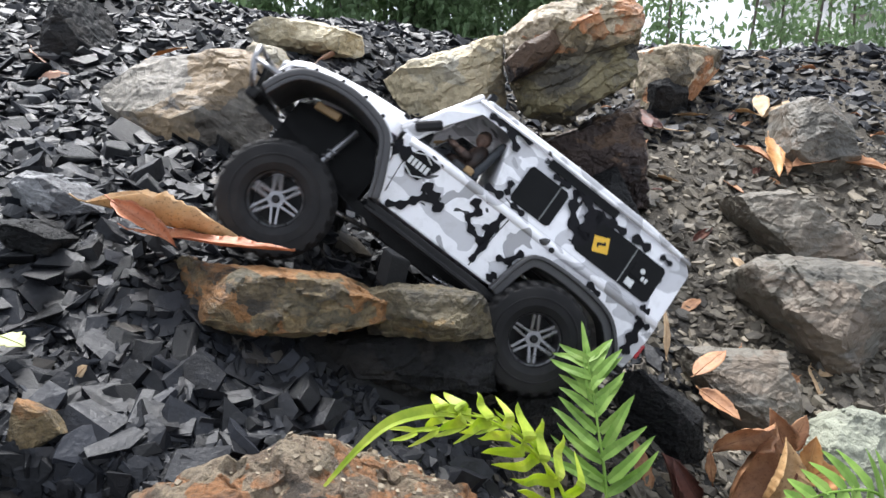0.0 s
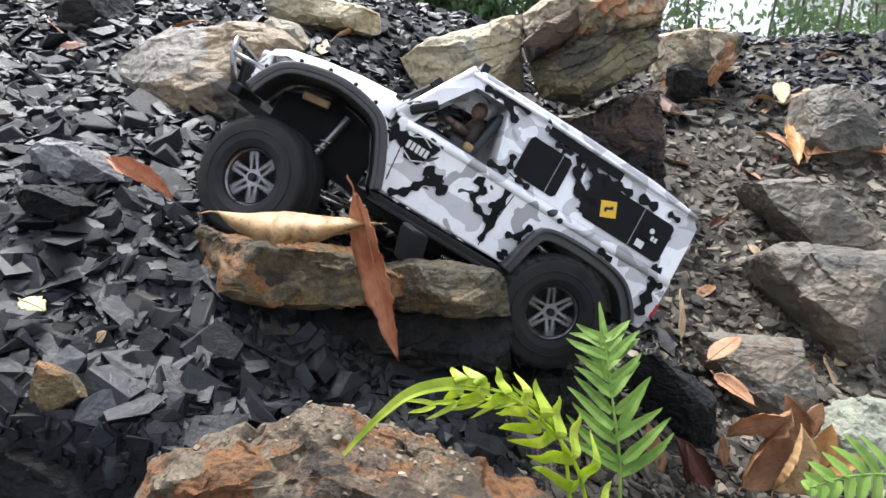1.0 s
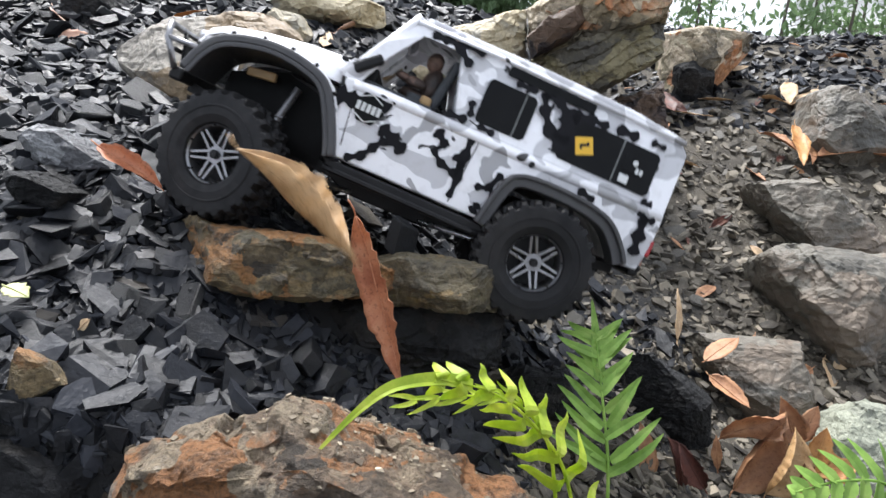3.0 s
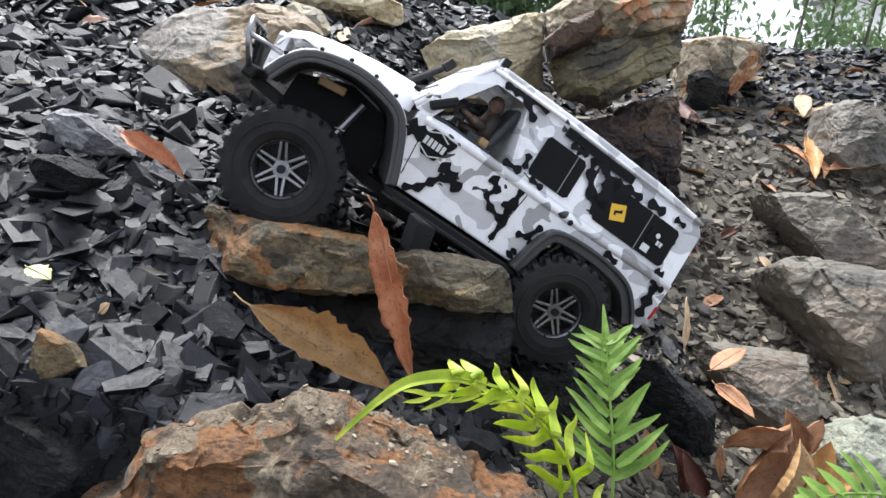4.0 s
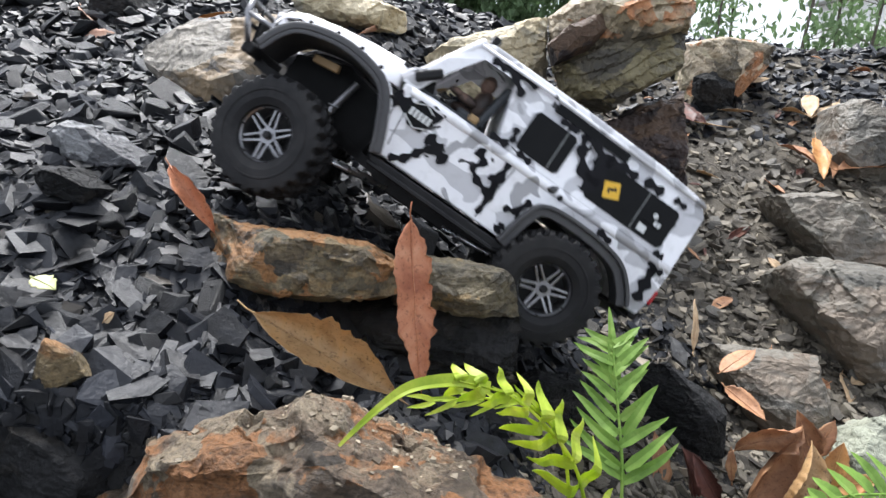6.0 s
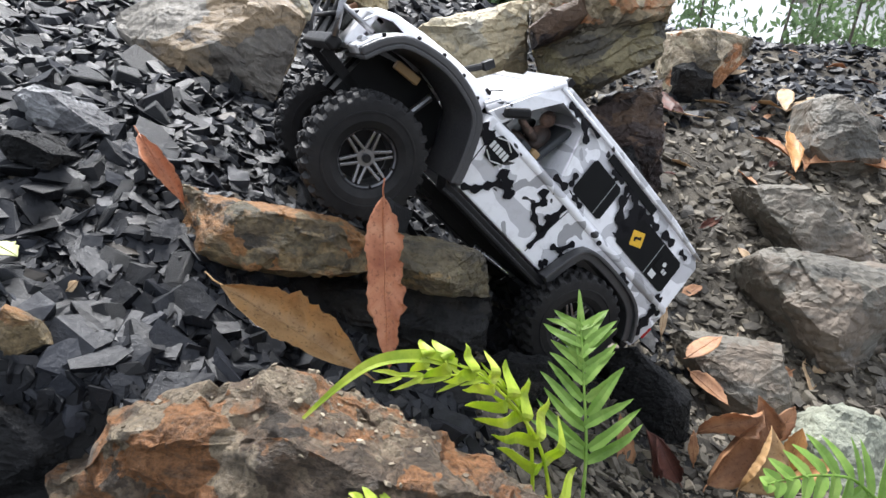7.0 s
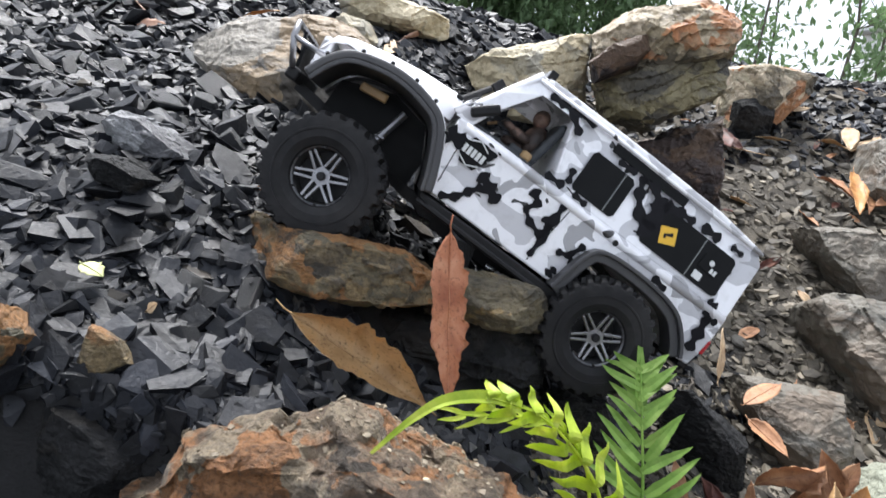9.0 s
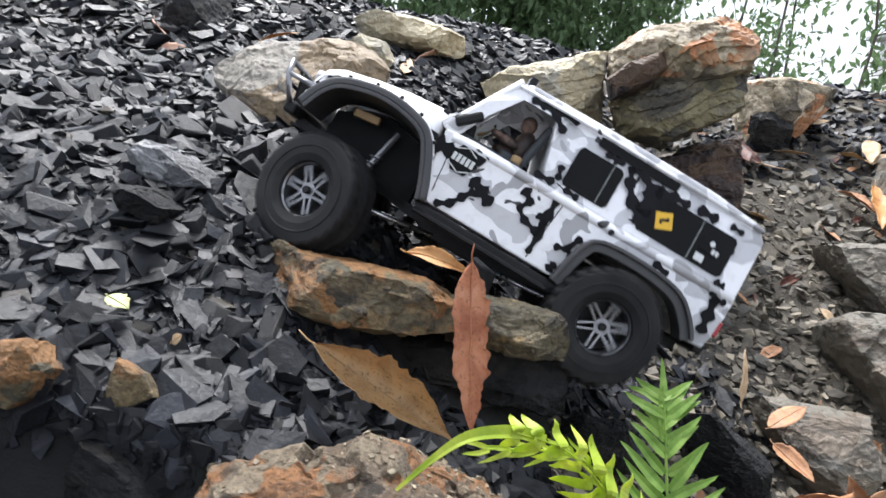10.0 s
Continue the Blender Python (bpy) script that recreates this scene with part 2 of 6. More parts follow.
TYRE = plain_mat("tyre_rubber", (0.009, 0.009, 0.010), 0.6, 0, 90, 0.3, 0.0006, (0.04, 0.038, 0.036))
BLACK = plain_mat("black_plastic", (0.007, 0.007, 0.008), 0.5, 0, 240, 0.2, 0.0003, (0.022, 0.021, 0.02))
FLARE = plain_mat("grained_fender_plastic", (0.045, 0.045, 0.048), 0.45, 0, 500, 0.2, 0.0004, (0.10, 0.097, 0.093))
GUN = plain_mat("gunmetal_wheel", (0.27, 0.27, 0.28), 0.34, 0.9, 200, 0.25, 0.0002)
STEEL = plain_mat("bare_steel", (0.55, 0.55, 0.56), 0.3, 1.0, 150, 0.2, 0.0002)
# Black of the windows, also used for the shade plates in the wheel wells.
PANE = plain_mat("window_and_shade_black", (0.006, 0.0065, 0.007), 0.5, 0, 40, 0.2, 0.0)
YELLOW = plain_mat("yellow_sign_film", (0.72, 0.42, 0.02), 0.4, 0, 300, 0.1, 0.0)
WHITE = plain_mat("white_film", (0.62, 0.63, 0.62), 0.4, 0, 300, 0.1, 0.0)
GREYF = plain_mat("grey_film", (0.22, 0.23, 0.22), 0.4, 0, 300, 0.1, 0.0)
REDL = plain_mat("red_lamp_plastic", (0.35, 0.012, 0.02), 0.25, 0, 100, 0.2, 0.0, None, 0.5)
SEAT = plain_mat("grey_seat_plastic", (0.035, 0.04, 0.045), 0.6, 0, 120, 0.2)
DOLLM = leaf_mat("doll_cloth", [(0.018, 0.014, 0.013), (0.07, 0.045, 0.035), (0.33, 0.20, 0.15)], 0.6, 0.3, 0.02)
SKINP = plain_mat("tan_interior_plastic", (0.42, 0.27, 0.12), 0.5, 0, 80, 0.3)
CAMO = camo_mat()
PANE.node_tree.nodes["Principled BSDF"].inputs["Specular IOR Level"].default_value = 0.12
BLACK.node_tree.nodes["Principled BSDF"].inputs["Specular IOR Level"].default_value = 0.25
TYRE.node_tree.nodes["Principled BSDF"].inputs["Specular IOR Level"].default_value = 0.25
LEAF_BROWN = leaf_mat("brown_dry_leaf", [(0.22, 0.10, 0.05), (0.40, 0.20, 0.10), (0.54, 0.31, 0.16)])
LEAF_ORANGE = leaf_mat("orange_dry_leaf", [(0.33, 0.13, 0.035), (0.50, 0.25, 0.08), (0.56, 0.33, 0.14)])
LEAF_TAN = leaf_mat("spotted_tan_leaf", [(0.30, 0.165, 0.065), (0.47, 0.30, 0.145), (0.50, 0.28, 0.10)], 0.55, 0.75)
LEAF_RUST = leaf_mat("rust_red_leaf", [(0.32, 0.10, 0.045), (0.50, 0.20, 0.10), (0.60, 0.30, 0.17)], 0.5, 0.6)
LEAF_PINK = leaf_mat("pinkish_dry_leaf", [(0.42, 0.22, 0.14), (0.52, 0.32, 0.23), (0.58, 0.42, 0.32)])
LEAF_PALE = leaf_mat("straw_dry_leaf", [(0.36, 0.23, 0.12), (0.48, 0.34, 0.20), (0.54, 0.42, 0.28)])
LEAF_RED = leaf_mat("dark_red_rotting_leaf", [(0.05, 0.022, 0.018), (0.13, 0.045, 0.032), (0.20, 0.085, 0.05)])
LEAF_LIME = leaf_mat("lime_fallen_leaf", [(0.34, 0.36, 0.14), (0.48, 0.5, 0.24), (0.5, 0.46, 0.22)])
FERN = leaf_mat("fern_green", [(0.17, 0.31, 0.05), (0.28, 0.46, 0.09), (0.40, 0.55, 0.14)], 0.5, 0.1, 0.55)
FERNY = leaf_mat("young_fern_green", [(0.34, 0.48, 0.04), (0.52, 0.63, 0.07), (0.68, 0.72, 0.17)], 0.45, 0.1, 0.55)
# Green lightened and greyed: the haze over far trees is in the colour.
TREE = leaf_mat("hazed_tree_leaf", [(0.11, 0.18, 0.08), (0.17, 0.26, 0.125), (0.24, 0.34, 0.18)], 0.5, 0.1, 0.55)
BARK = plain_mat("grey_bark", (0.13, 0.11, 0.09), 0.8, 0, 60, 0.4, 0.004)
STUCCO = plain_mat("white_stucco", (0.8, 0.8, 0.8), 0.7, 0, 20, 0.06)
ROOFM = plain_mat("grey_sheet_roof", (0.4, 0.42, 0.43), 0.5, 0, 12, 0.15)


def ground_mat():
    m, n, l, p = mat_base("slate_rubble_and_soil")
    co = obj_co(n, l, False)
    soil = ramp(n, l, tex_noise(n, l, co, 9, 8, 0.65, 0.4), [(0.3, (0.026, 0.022, 0.016)), (0.5, (0.07, 0.058, 0.041)), (0.7, (0.125, 0.105, 0.074))])
    # Near-black slate tone puts the shade of gaps between chips into the colour.
    slate = ramp(n, l, tex_noise(n, l, co, 70, 8, 0.7), [(0.35, (0.003, 0.003, 0.0035)), (0.6, (0.010, 0.0105, 0.012)), (0.75, (0.022, 0.022, 0.024))])
    sx = n.new("ShaderNodeSeparateXYZ")
    l.new(co, sx.inputs[0])
    edge = math_node(n, l, "ADD", sx.outputs[0], math_node(n, l, "ADD", math_node(n, l, "MULTIPLY", tex_noise(n, l, co, 5, 5, 0.6), 0.5), math_node(n, l, "SUBTRACT", math_node(n, l, "MULTIPLY", tex_noise(n, l, co, 0.35, 4, 0.6), 2.4), 1.2)))
    side = ramp(n, l, edge, [(0.42, (0, 0, 0)), (0.62, (1, 1, 1))])
    col = mixc(n, l, side, slate, soil)
    fine = tex_noise(n, l, co, 240, 8, 0.75)
    col = mixc(n, l, math_node(n, l, "MULTIPLY", fine, 0.6), col, (0.012, 0.011, 0.01))
    l.new(col, p.inputs["Base Color"])
    p.inputs["Roughness"].default_value = 0.85
    bump(n, l, p, fine, 0.9, 0.006)
    return m


GROUND = ground_mat()


# ---------------- builders ----------------
def finish(bm, name, material, smooth=False):
    me = bpy.data.meshes.new(name)
    bm.normal_update()
    bm.to_mesh(me)
    bm.free()
    me.materials.append(material)
    if smooth:
        me.polygons.foreach_set("use_smooth", [True] * len(me.polygons))
    return me


def part(name, bm, material, parent, label="", smooth=False):
    ob = new(name, finish(bm, name, material, smooth))
    ob.parent = parent
    if label:
        tagged(ob, label)
    return ob


def thing(name, bm, material, label, category, group="", kind="", smooth=False):
    return tagged(new(name, finish(bm, name, material, smooth)), label, category, group, kind)


def add_box(bm, size, m=None, bevel=0.0):
    g = bmesh.ops.create_cube(bm, size=1.0)
    vs = g["verts"]
    bmesh.ops.scale(bm, vec=size, verts=vs)
    if bevel:
        es = list({e for v in vs for e in v.link_edges})
        r = bmesh.ops.bevel(bm, geom=es, offset=bevel, segments=2, profile=0.5, affect="EDGES")
        vs = list({v for f in r["faces"] for v in f.verts} | {v for v in vs if v.is_valid})
    if m is not None:
        bmesh.ops.transform(bm, matrix=m, verts=vs)
    return vs


def add_prism(bm, pts, y0, y1, bevel=0.0, taper=None):
    """A side profile (x, z) carried from y0 to y1; taper(x, z, y) may move each corner in y."""
    rings = []
    for y in (y0, y1):
        rings.append([bm.verts.new((x, taper(x, z, y) if taper else y, z)) for x, z in pts])
    k = len(pts)
    fs = [bm.faces.new(rings[0]), bm.faces.new(rings[1][::-1])]
    for i in range(k):
        fs.append(bm.faces.new((rings[0][i], rings[1][i], rings[1][(i + 1) % k], rings[0][(i + 1) % k])))
    bmesh.ops.recalc_face_normals(bm, faces=fs)
    if bevel:
        es = list({e for f in fs for e in f.edges})
        bmesh.ops.bevel(bm, geom=es, offset=bevel, segments=2, profile=0.5, affect="EDGES")


def add_tube(bm, pts, r, sides=8, cap=True):
    pts = [Vector(p) for p in pts]
    rs = r if isinstance(r, (list, tuple)) else [r] * len(pts)
    rings = []
    for i, p in enumerate(pts):
        d = (pts[min(i + 1, len(pts) - 1)] - pts[max(i - 1, 0)]).normalized()
        a = d.cross(Vector((0.13, 0.31, 0.94)))
        a = a.normalized() if a.length > 1e-3 else d.orthogonal().normalized()
        b = d.cross(a)
        rings.append([bm.verts.new(p + rs[i] * (math.cos(q) * a + math.sin(q) * b)) for q in [2 * math.pi * k / sides for k in range(sides)]])
    for u, v in zip(rings, rings[1:]):
        for k in range(sides):
            bm.faces.new((u[k], u[(k + 1) % sides], v[(k + 1) % sides], v[k]))
    if cap:
        bm.faces.new(rings[0][::-1])
        bm.faces.new(rings[-1])


def add_lathe(bm, prof, sides=40, m=None):
    """(radius, y) pairs turned about the y axis."""
    rings = [[bm.verts.new((r * math.cos(q), y, r * math.sin(q))) for q in [2 * math.pi * k / sides for k in range(sides)]] for r, y in prof]
    for u, v in zip(rings, rings[1:]):
        for k in range(sides):
            bm.faces.new((u[k], v[k], v[(k + 1) % sides], u[(k + 1) % sides]))
    if m is not None:
        bmesh.ops.transform(bm, matrix=m, verts=[v for r in rings for v in r])


def smoothstep(u):
    u = min(1.0, max(0.0, u))
    return u * u * (3 - 2 * u)


# ---------------- ground ----------------
PILE_Y = (-60, -1, 0.2, 0.35, 0.45, 0.5, 0.58, 0.65, 0.8, 1.0, 1.2, 1.6, 2.0, 2.4, 3.0, 5.0, 9.0, 500)
PILE_Z = (-1.2, -0.3, 0.0, 0.05, 0.11, 0.13, 0.17, 0.215, 0.24, 0.26, 0.29, 0.43, 0.54, 0.60, 0.60, 0.45, 0.3, 0.3)
LOW_Y = (-60, -1, 0.2, 0.6, 0.9, 1.1, 1.35, 1.6, 1.9, 2.3, 2.6, 3.0, 5.0, 9.0, 500)
LOW_Z = (-1.2, -0.3, -0.2, -0.19, -0.14, -0.05, 0.03, 0.14, 0.29, 0.47, 0.52, 0.52, 0.40, 0.3, 0.3)


def height(x, y):
    s = smoothstep((x + 0.42) / 0.85)
    hollow = 0.30 * smoothstep((0.422 - y) / 0.03) * smoothstep((-0.16 - x) / 0.05) if -2 < x and y > 0 else 0.0
    return -hollow + (float(np.interp(y, PILE_Y, PILE_Z)) + 0.18 * max(0.0, min(0.6, -x - 0.45))) * (1 - s) + float(np.interp(y, LOW_Y, LOW_Z)) * s


def rough_height(x, y):
    near = max(0.0, 1 - max(0.0, y - 3.0) / 6)
    n1 = noise.noise((x * 3.1, y * 3.1, 0.3)) * 0.022 + noise.noise((x * 11, y * 11, 2.3)) * 0.010 + noise.noise((x * 34, y * 34, 5.1)) * 0.005
    return height(x, y) + n1 * (0.35 + 0.65 * near) - 0.004


def build_ground():
    def spread(a, b, step, far):
        out, d, q = [], step, a
        while q > -far:
            d *= 1.35
            q -= d
            out.append(q)
        out = out[::-1] + [a + step * k for k in range(int((b - a) / step) + 1)]
        d, q = step, out[-1]
        while q < far:
            d *= 1.35
            q += d
            out.append(q)
        return out
    xs, ys = spread(-1.0, 1.35, 0.009, 300), spread(0.15, 2.9, 0.010, 450)
    verts = [(x, y, rough_height(x, y)) for y in ys for x in xs]
    k = len(xs)
    faces = [(j * k + i, j * k + i + 1, (j + 1) * k + i + 1, (j + 1) * k + i) for j in range(len(ys) - 1) for i in range(k - 1)]
    me = bpy.data.meshes.new("ground")
    me.from_pydata(verts, [], faces)
    me.materials.append(GROUND)
    me.polygons.foreach_set("use_smooth", [True] * len(me.polygons))
    tagged(new("ground", me), "steep bank of dark slate rubble and brown soil", "ground", kind="structure")


build_ground()


# ---------------- boulders ----------------
def boulder(label, centre, profile, thick, material, seed, relief=0.75, cuts=9, lean=0.0, bed_step=0.006, dip=None):
    """A rock with the given outline (x, z about its centre), bulging towards the front and running back into the bank."""
    rnd = random.Random(seed)
    bm = bmesh.new()
    cx = sum(p[0] for p in profile) / len(profile)
    cz = sum(p[1] for p in profile) / len(profile)
    size = max(max(p[0] for p in profile) - min(p[0] for p in profile), 0.02)
    fall = max(-0.1, (0.32 - centre[2]) / centre[1])
    for y, s, j in ((0.0, 1.0, 0.01), (-0.42, 0.84, 0.10), (-0.60, 0.5, 0.25), (1.0, 0.9, 0.08)):
        for x, z in profile:
            q = s * (1 + rnd.uniform(-j, j))
            d = y * thick * (1 + rnd.uniform(-0.25, 0.25))
            bm.verts.new((cx + (x - cx) * q, d + lean * (z - cz), cz + (z - cz) * q - (d * fall if y > 0 else 0.12 * d)))
    h = bmesh.ops.convex_hull(bm, input=bm.verts)
    bmesh.ops.delete(bm, geom=list({v for v in h["geom_interior"] + h["geom_unused"] if isinstance(v, bmesh.types.BMVert)}), context="VERTS")
    # break planes off the front
    for _ in range(cuts):
        no = Vector((rnd.uniform(-0.7, 0.7), rnd.uniform(-1, -0.55), rnd.uniform(-0.5, 0.7))).normalized()
        far = max(v.co.dot(no) for v in bm.verts)
        mid = Vector((cx, 0, cz)).dot(no)
        bmesh.ops.bisect_plane(bm, geom=bm.verts[:] + bm.edges[:] + bm.faces[:], plane_co=no * (mid + (far - mid) * rnd.uniform(0.72, 0.95)), plane_no=no, clear_outer=True)
        rim = [e for e in bm.edges if e.is_boundary]
        if rim:
            bmesh.ops.holes_fill(bm, edges=rim)
    bmesh.ops.dissolve_limit(bm, angle_limit=radians(7), verts=bm.verts, edges=bm.edges)
    bmesh.ops.triangulate(bm, faces=bm.faces)
    for _ in range(5):
        long = [e for e in bm.edges if e.calc_length() > size * 0.018]
        if not long or len(bm.faces) > 14000:
            break
        bmesh.ops.subdivide_edges(bm, edges=long, cuts=1)
        bmesh.ops.triangulate(bm, faces=[f for f in bm.faces if len(f.verts) > 3])
    bm.normal_update()
    tilt = Vector((rnd.uniform(-0.4, 0.4), rnd.uniform(-0.3, 0.3), 1)).normalized()
    tilt = Vector(dip).normalized() if dip else tilt
    off = Vector((seed * 1.7, seed * 0.9, seed * 0.3))
    moves = []
    for v in bm.verts:
        q = v.co / size
        a = noise.noise(q * 3.0 + off) * 0.020 + noise.noise(q * 9 + off) * 0.014 + noise.noise(q * 27 + off) * 0.008
        bed = q.dot(tilt) * 11 + noise.noise(q * 2.5 + off) * 1.3
        a -= bed_step * (bed - math.floor(bed)) * max(0.0, 1 - abs(v.normal.dot(tilt)))
        cell = noise.voronoi(q * 4.5 + off)[0]
        a -= 0.06 * max(0.0, 0.20 - (cell[1] - cell[0]))
        # flakes broken away to different depths
        for k, deep in ((3.2, 0.030), (8.0, 0.016), (17.0, 0.008)):
            w = q + noise.noise_vector(q * k * 1.3 + off) * (0.25 / k)
            near = noise.voronoi(Vector((w.x, w.y * 0.8, w.z * 1.7)) * k + off)[1][0]
            a += deep * noise.noise(near * 7.3)
        moves.append(v.co + v.normal * a * size * relief)
    for v, c in zip(list(bm.verts), moves):
        v.co = c
    ob = thing("boulder", bm, material, label, "rock", "boulders on the bank")
    ob.location = centre
    return ob


def leaf_blade(length, width, curl, seed, stem=True, fold=0.0, jag=0.0):
    """A lance-shaped blade along +x, folded along its midrib and curled up at the edges, with a thin rib and stalk."""
    rnd = random.Random(seed)
    bm = bmesh.new()
    nx, ny = (44, 8) if fold or jag else (26, 6)
    bend, twist = rnd.uniform(-0.25, 0.45) * curl, rnd.uniform(-0.5, 0.5) * curl
    sides = []
    for face in (0, 1):
        grid = []
        for i in range(nx + 1):
            u = i / nx
            w = width * 0.5 * (math.sin(math.pi * min(1, u ** 0.85 * 1.02)) ** (1.25 if fold > 1 else 0.8) + 0.015) * (1 + 0.24 * noise.noise((u * 7, seed, 0.0)) + 0.20 * noise.noise((u * 26, seed, 4.0)))
            row = []
            for k in range(ny + 1):
                s = 2 * k / ny - 1
                ang = curl * 0.9 * s * (1 + fold * max(0.0, s))
                wide = w * (1 - jag * ((u * 8.3 + 0.3 * math.sin(9 * u)) % 1.0) * max(0.0, s))
                y = wide * math.sin(ang) / max(0.9 * curl * (1 + fold * max(0.0, s)), 0.05) if curl > 0.05 else wide * s
                z = w * (1 - math.cos(ang)) * 1.1 + 0.02 * length * noise.noise((u * 5, s * 2, seed)) + bend * length * (u * (1 - u))
                c, sn = math.cos(twist * (u - 0.5)), math.sin(twist * (u - 0.5))
                row.append(bm.verts.new((u * length, y * c - z * sn, y * sn + z * c - 0.0004 * face)))
            grid.append(row)
        for i in range(nx):
            for k in range(ny):
                q = (grid[i][k], grid[i + 1][k], grid[i + 1][k + 1], grid[i][k + 1])
                bm.faces.new(q if face == 0 else q[::-1])
        sides.append(grid)
    a, b = sides
    rim = [(i, 0) for i in range(nx + 1)] + [(nx, k) for k in range(1, ny + 1)] + [(i, ny) for i in range(nx - 1, -1, -1)] + [(0, k) for k in range(ny - 1, 0, -1)]
    for (i, k), (j, q) in zip(rim, rim[1:] + rim[:1]):
        bm.faces.new((a[j][q], a[i][k], b[i][k], b[j][q]))
    mid = ny // 2
    rib = bmesh.new()
    add_tube(rib, [a[i][mid].co + Vector((0, 0, 0.0003)) for i in range(0, nx + 1, 2)], [0.0009 * (1 - 0.8 * i / nx) for i in range(0, nx + 1, 2)], 5)
    if stem:
        add_tube(rib, [(-0.10 * length, 0, 0.03 * length), (-0.04 * length, 0, 0.0), a[0][mid].co], [0.0007, 0.0008, 0.0009], 5)
    return bm, rib


def along(base, tip, roll=0.0):
    """The pose that lays +x from base to tip, with +z up as far as it can."""
    d = (Vector(tip) - Vector(base)).normalized()
    up = Vector((0, -0.45, 1))
    y = up.cross(d).normalized()
    z = d.cross(y)
    m = Matrix((d, y, z)).transposed().to_4x4()
    return Matrix.Translation(base) @ m @ pose(0, 0, 0, roll, 0, 0)


leaf_count = [0]


def dry_leaf(label, base, tip, width, curl, material, roll=0.0, fold=0.0, jag=0.0):
    leaf_count[0] += 1
    length = (Vector(tip) - Vector(base)).length
    blade, rib = leaf_blade(length, width, curl * 1.5, leaf_count[0] * 1.37, True, fold, jag)
    ob = thing("dry_leaf", blade, material, label, "leaf", "fallen leaves", smooth=True)
    part("midrib", rib, material, ob, smooth=True)
    ob.matrix_world = along(base, tip, roll if roll else random.Random(leaf_count[0]).uniform(-50, 50))
    return ob


boulder("orange-brown layered ledge rock with a worn edge", (-0.165, 0.623, 0.142), [(-0.116, 0.034), (-0.080, 0.041), (0.012, 0.032), (0.066, 0.022), (0.116, -0.004), (0.114, -0.026), (0.066, -0.040), (-0.005, -0.041), (-0.042, -0.033), (-0.080, -0.020), (-0.105, 0.008)], 0.083, OCHRE, 3)
boulder("brown ledge rock with a pale chipped corner", (-0.006, 0.651, 0.118), [(-0.078, 0.020), (-0.050, 0.032), (-0.031, 0.029), (0.049, 0.017), (0.062, -0.030), (-0.004, -0.032), (-0.070, -0.026)], 0.060, BROWN, 5)
# Near-black colour stands in for the shade of the hollow below the ledge.
boulder("dark rock under the ledge, shade in its colour", (-0.062, 0.660, 0.060), [(-0.122, 0.035), (0.119, 0.033), (0.122, -0.035), (-0.034, -0.035), (-0.104, -0.012)], 0.073, SLATE, 7)
boulder("tawny tilted slab of the large boulder", (0.003, 1.564, 0.366), [(-0.145, 0.013), (-0.084, 0.045), (0.132, 0.103), (0.145, -0.051), (0.120, -0.103), (-0.084, -0.090)], 0.174, CREAM, 11, lean=0.2, bed_step=0.02, dip=(-0.35, -0.2, 0.9))
boulder("tilted upper slab of the large rust-streaked boulder", (0.261, 1.440, 0.444), [(-0.142, 0.014), (-0.072, 0.069), (0.078, 0.093), (0.123, 0.073), (0.142, 0.036), (0.138, -0.006), (0.038, -0.040), (-0.117, -0.093)], 0.19, SAND, 13, 0.8, 12, 0.45, 0.045, (-0.42, -0.35, 0.85))
boulder("olive-grey lower slab of the large boulder", (0.267, 1.420, 0.364), [(-0.130, 0.000), (0.008, 0.048), (0.124, 0.084), (0.130, 0.012), (0.057, -0.037), (-0.015, -0.084), (-0.092, -0.063)], 0.20, OLIVE, 15, 0.8, 12, 0.0, 0.04, (-0.42, -0.35, 0.85))
# Thin slab added to give the boulder its dark stained face.
boulder("dark maroon face of the large boulder, added as a slab", (0.181, 1.362, 0.417), [(-0.060, -0.014), (-0.029, 0.018), (0.048, 0.055), (0.060, 0.032), (0.019, -0.021), (-0.049, -0.055)], 0.07, MAROON, 16, 0.6, 5)
# Block put where shade lies below the boulder; its dark colour gives that shade.
boulder("boulder base with the deep shade in its colour", (0.341, 1.509, 0.203), [(-0.119, 0.041), (0.088, 0.124), (0.094, -0.010), (0.119, -0.124), (-0.057, -0.073)], 0.167, MAROON, 17, 1.2)
boulder("pale brown split boulder lying in the slate", (-0.388, 1.060, 0.330), [(-0.146, 0.010), (-0.080, 0.063), (0.035, 0.079), (0.104, 0.067), (0.146, 0.037), (0.130, -0.035), (0.115, -0.095), (0.026, -0.120), (-0.040, -0.090), (-0.090, -0.045), (-0.130, -0.015)], 0.085, TANROCK, 19, 0.7, 12, 0.45)
boulder("flat cream-coloured rock near the crest", (-0.334, 1.720, 0.477), [(-0.142, 0.022), (-0.100, 0.043), (0.024, 0.036), (0.135, 0.008), (0.142, -0.040), (0.024, -0.043), (-0.114, -0.020)], 0.170, CREAM, 23)
boulder("yellowish rounded rock behind the truck", (-0.384, 1.486, 0.410), [(-0.059, 0.007), (-0.014, 0.041), (0.036, 0.030), (0.060, -0.011), (0.045, -0.037), (-0.041, -0.041)], 0.081, CREAM, 29)
boulder("grey-brown wedge-shaped rock in grit", (0.926, 1.703, 0.260), [(-0.109, -0.087), (-0.060, 0.065), (-0.004, 0.086), (0.095, 0.023), (0.109, -0.116), (0.039, -0.147), (-0.060, -0.130)], 0.131, GREYROCK, 31, lean=0.3)
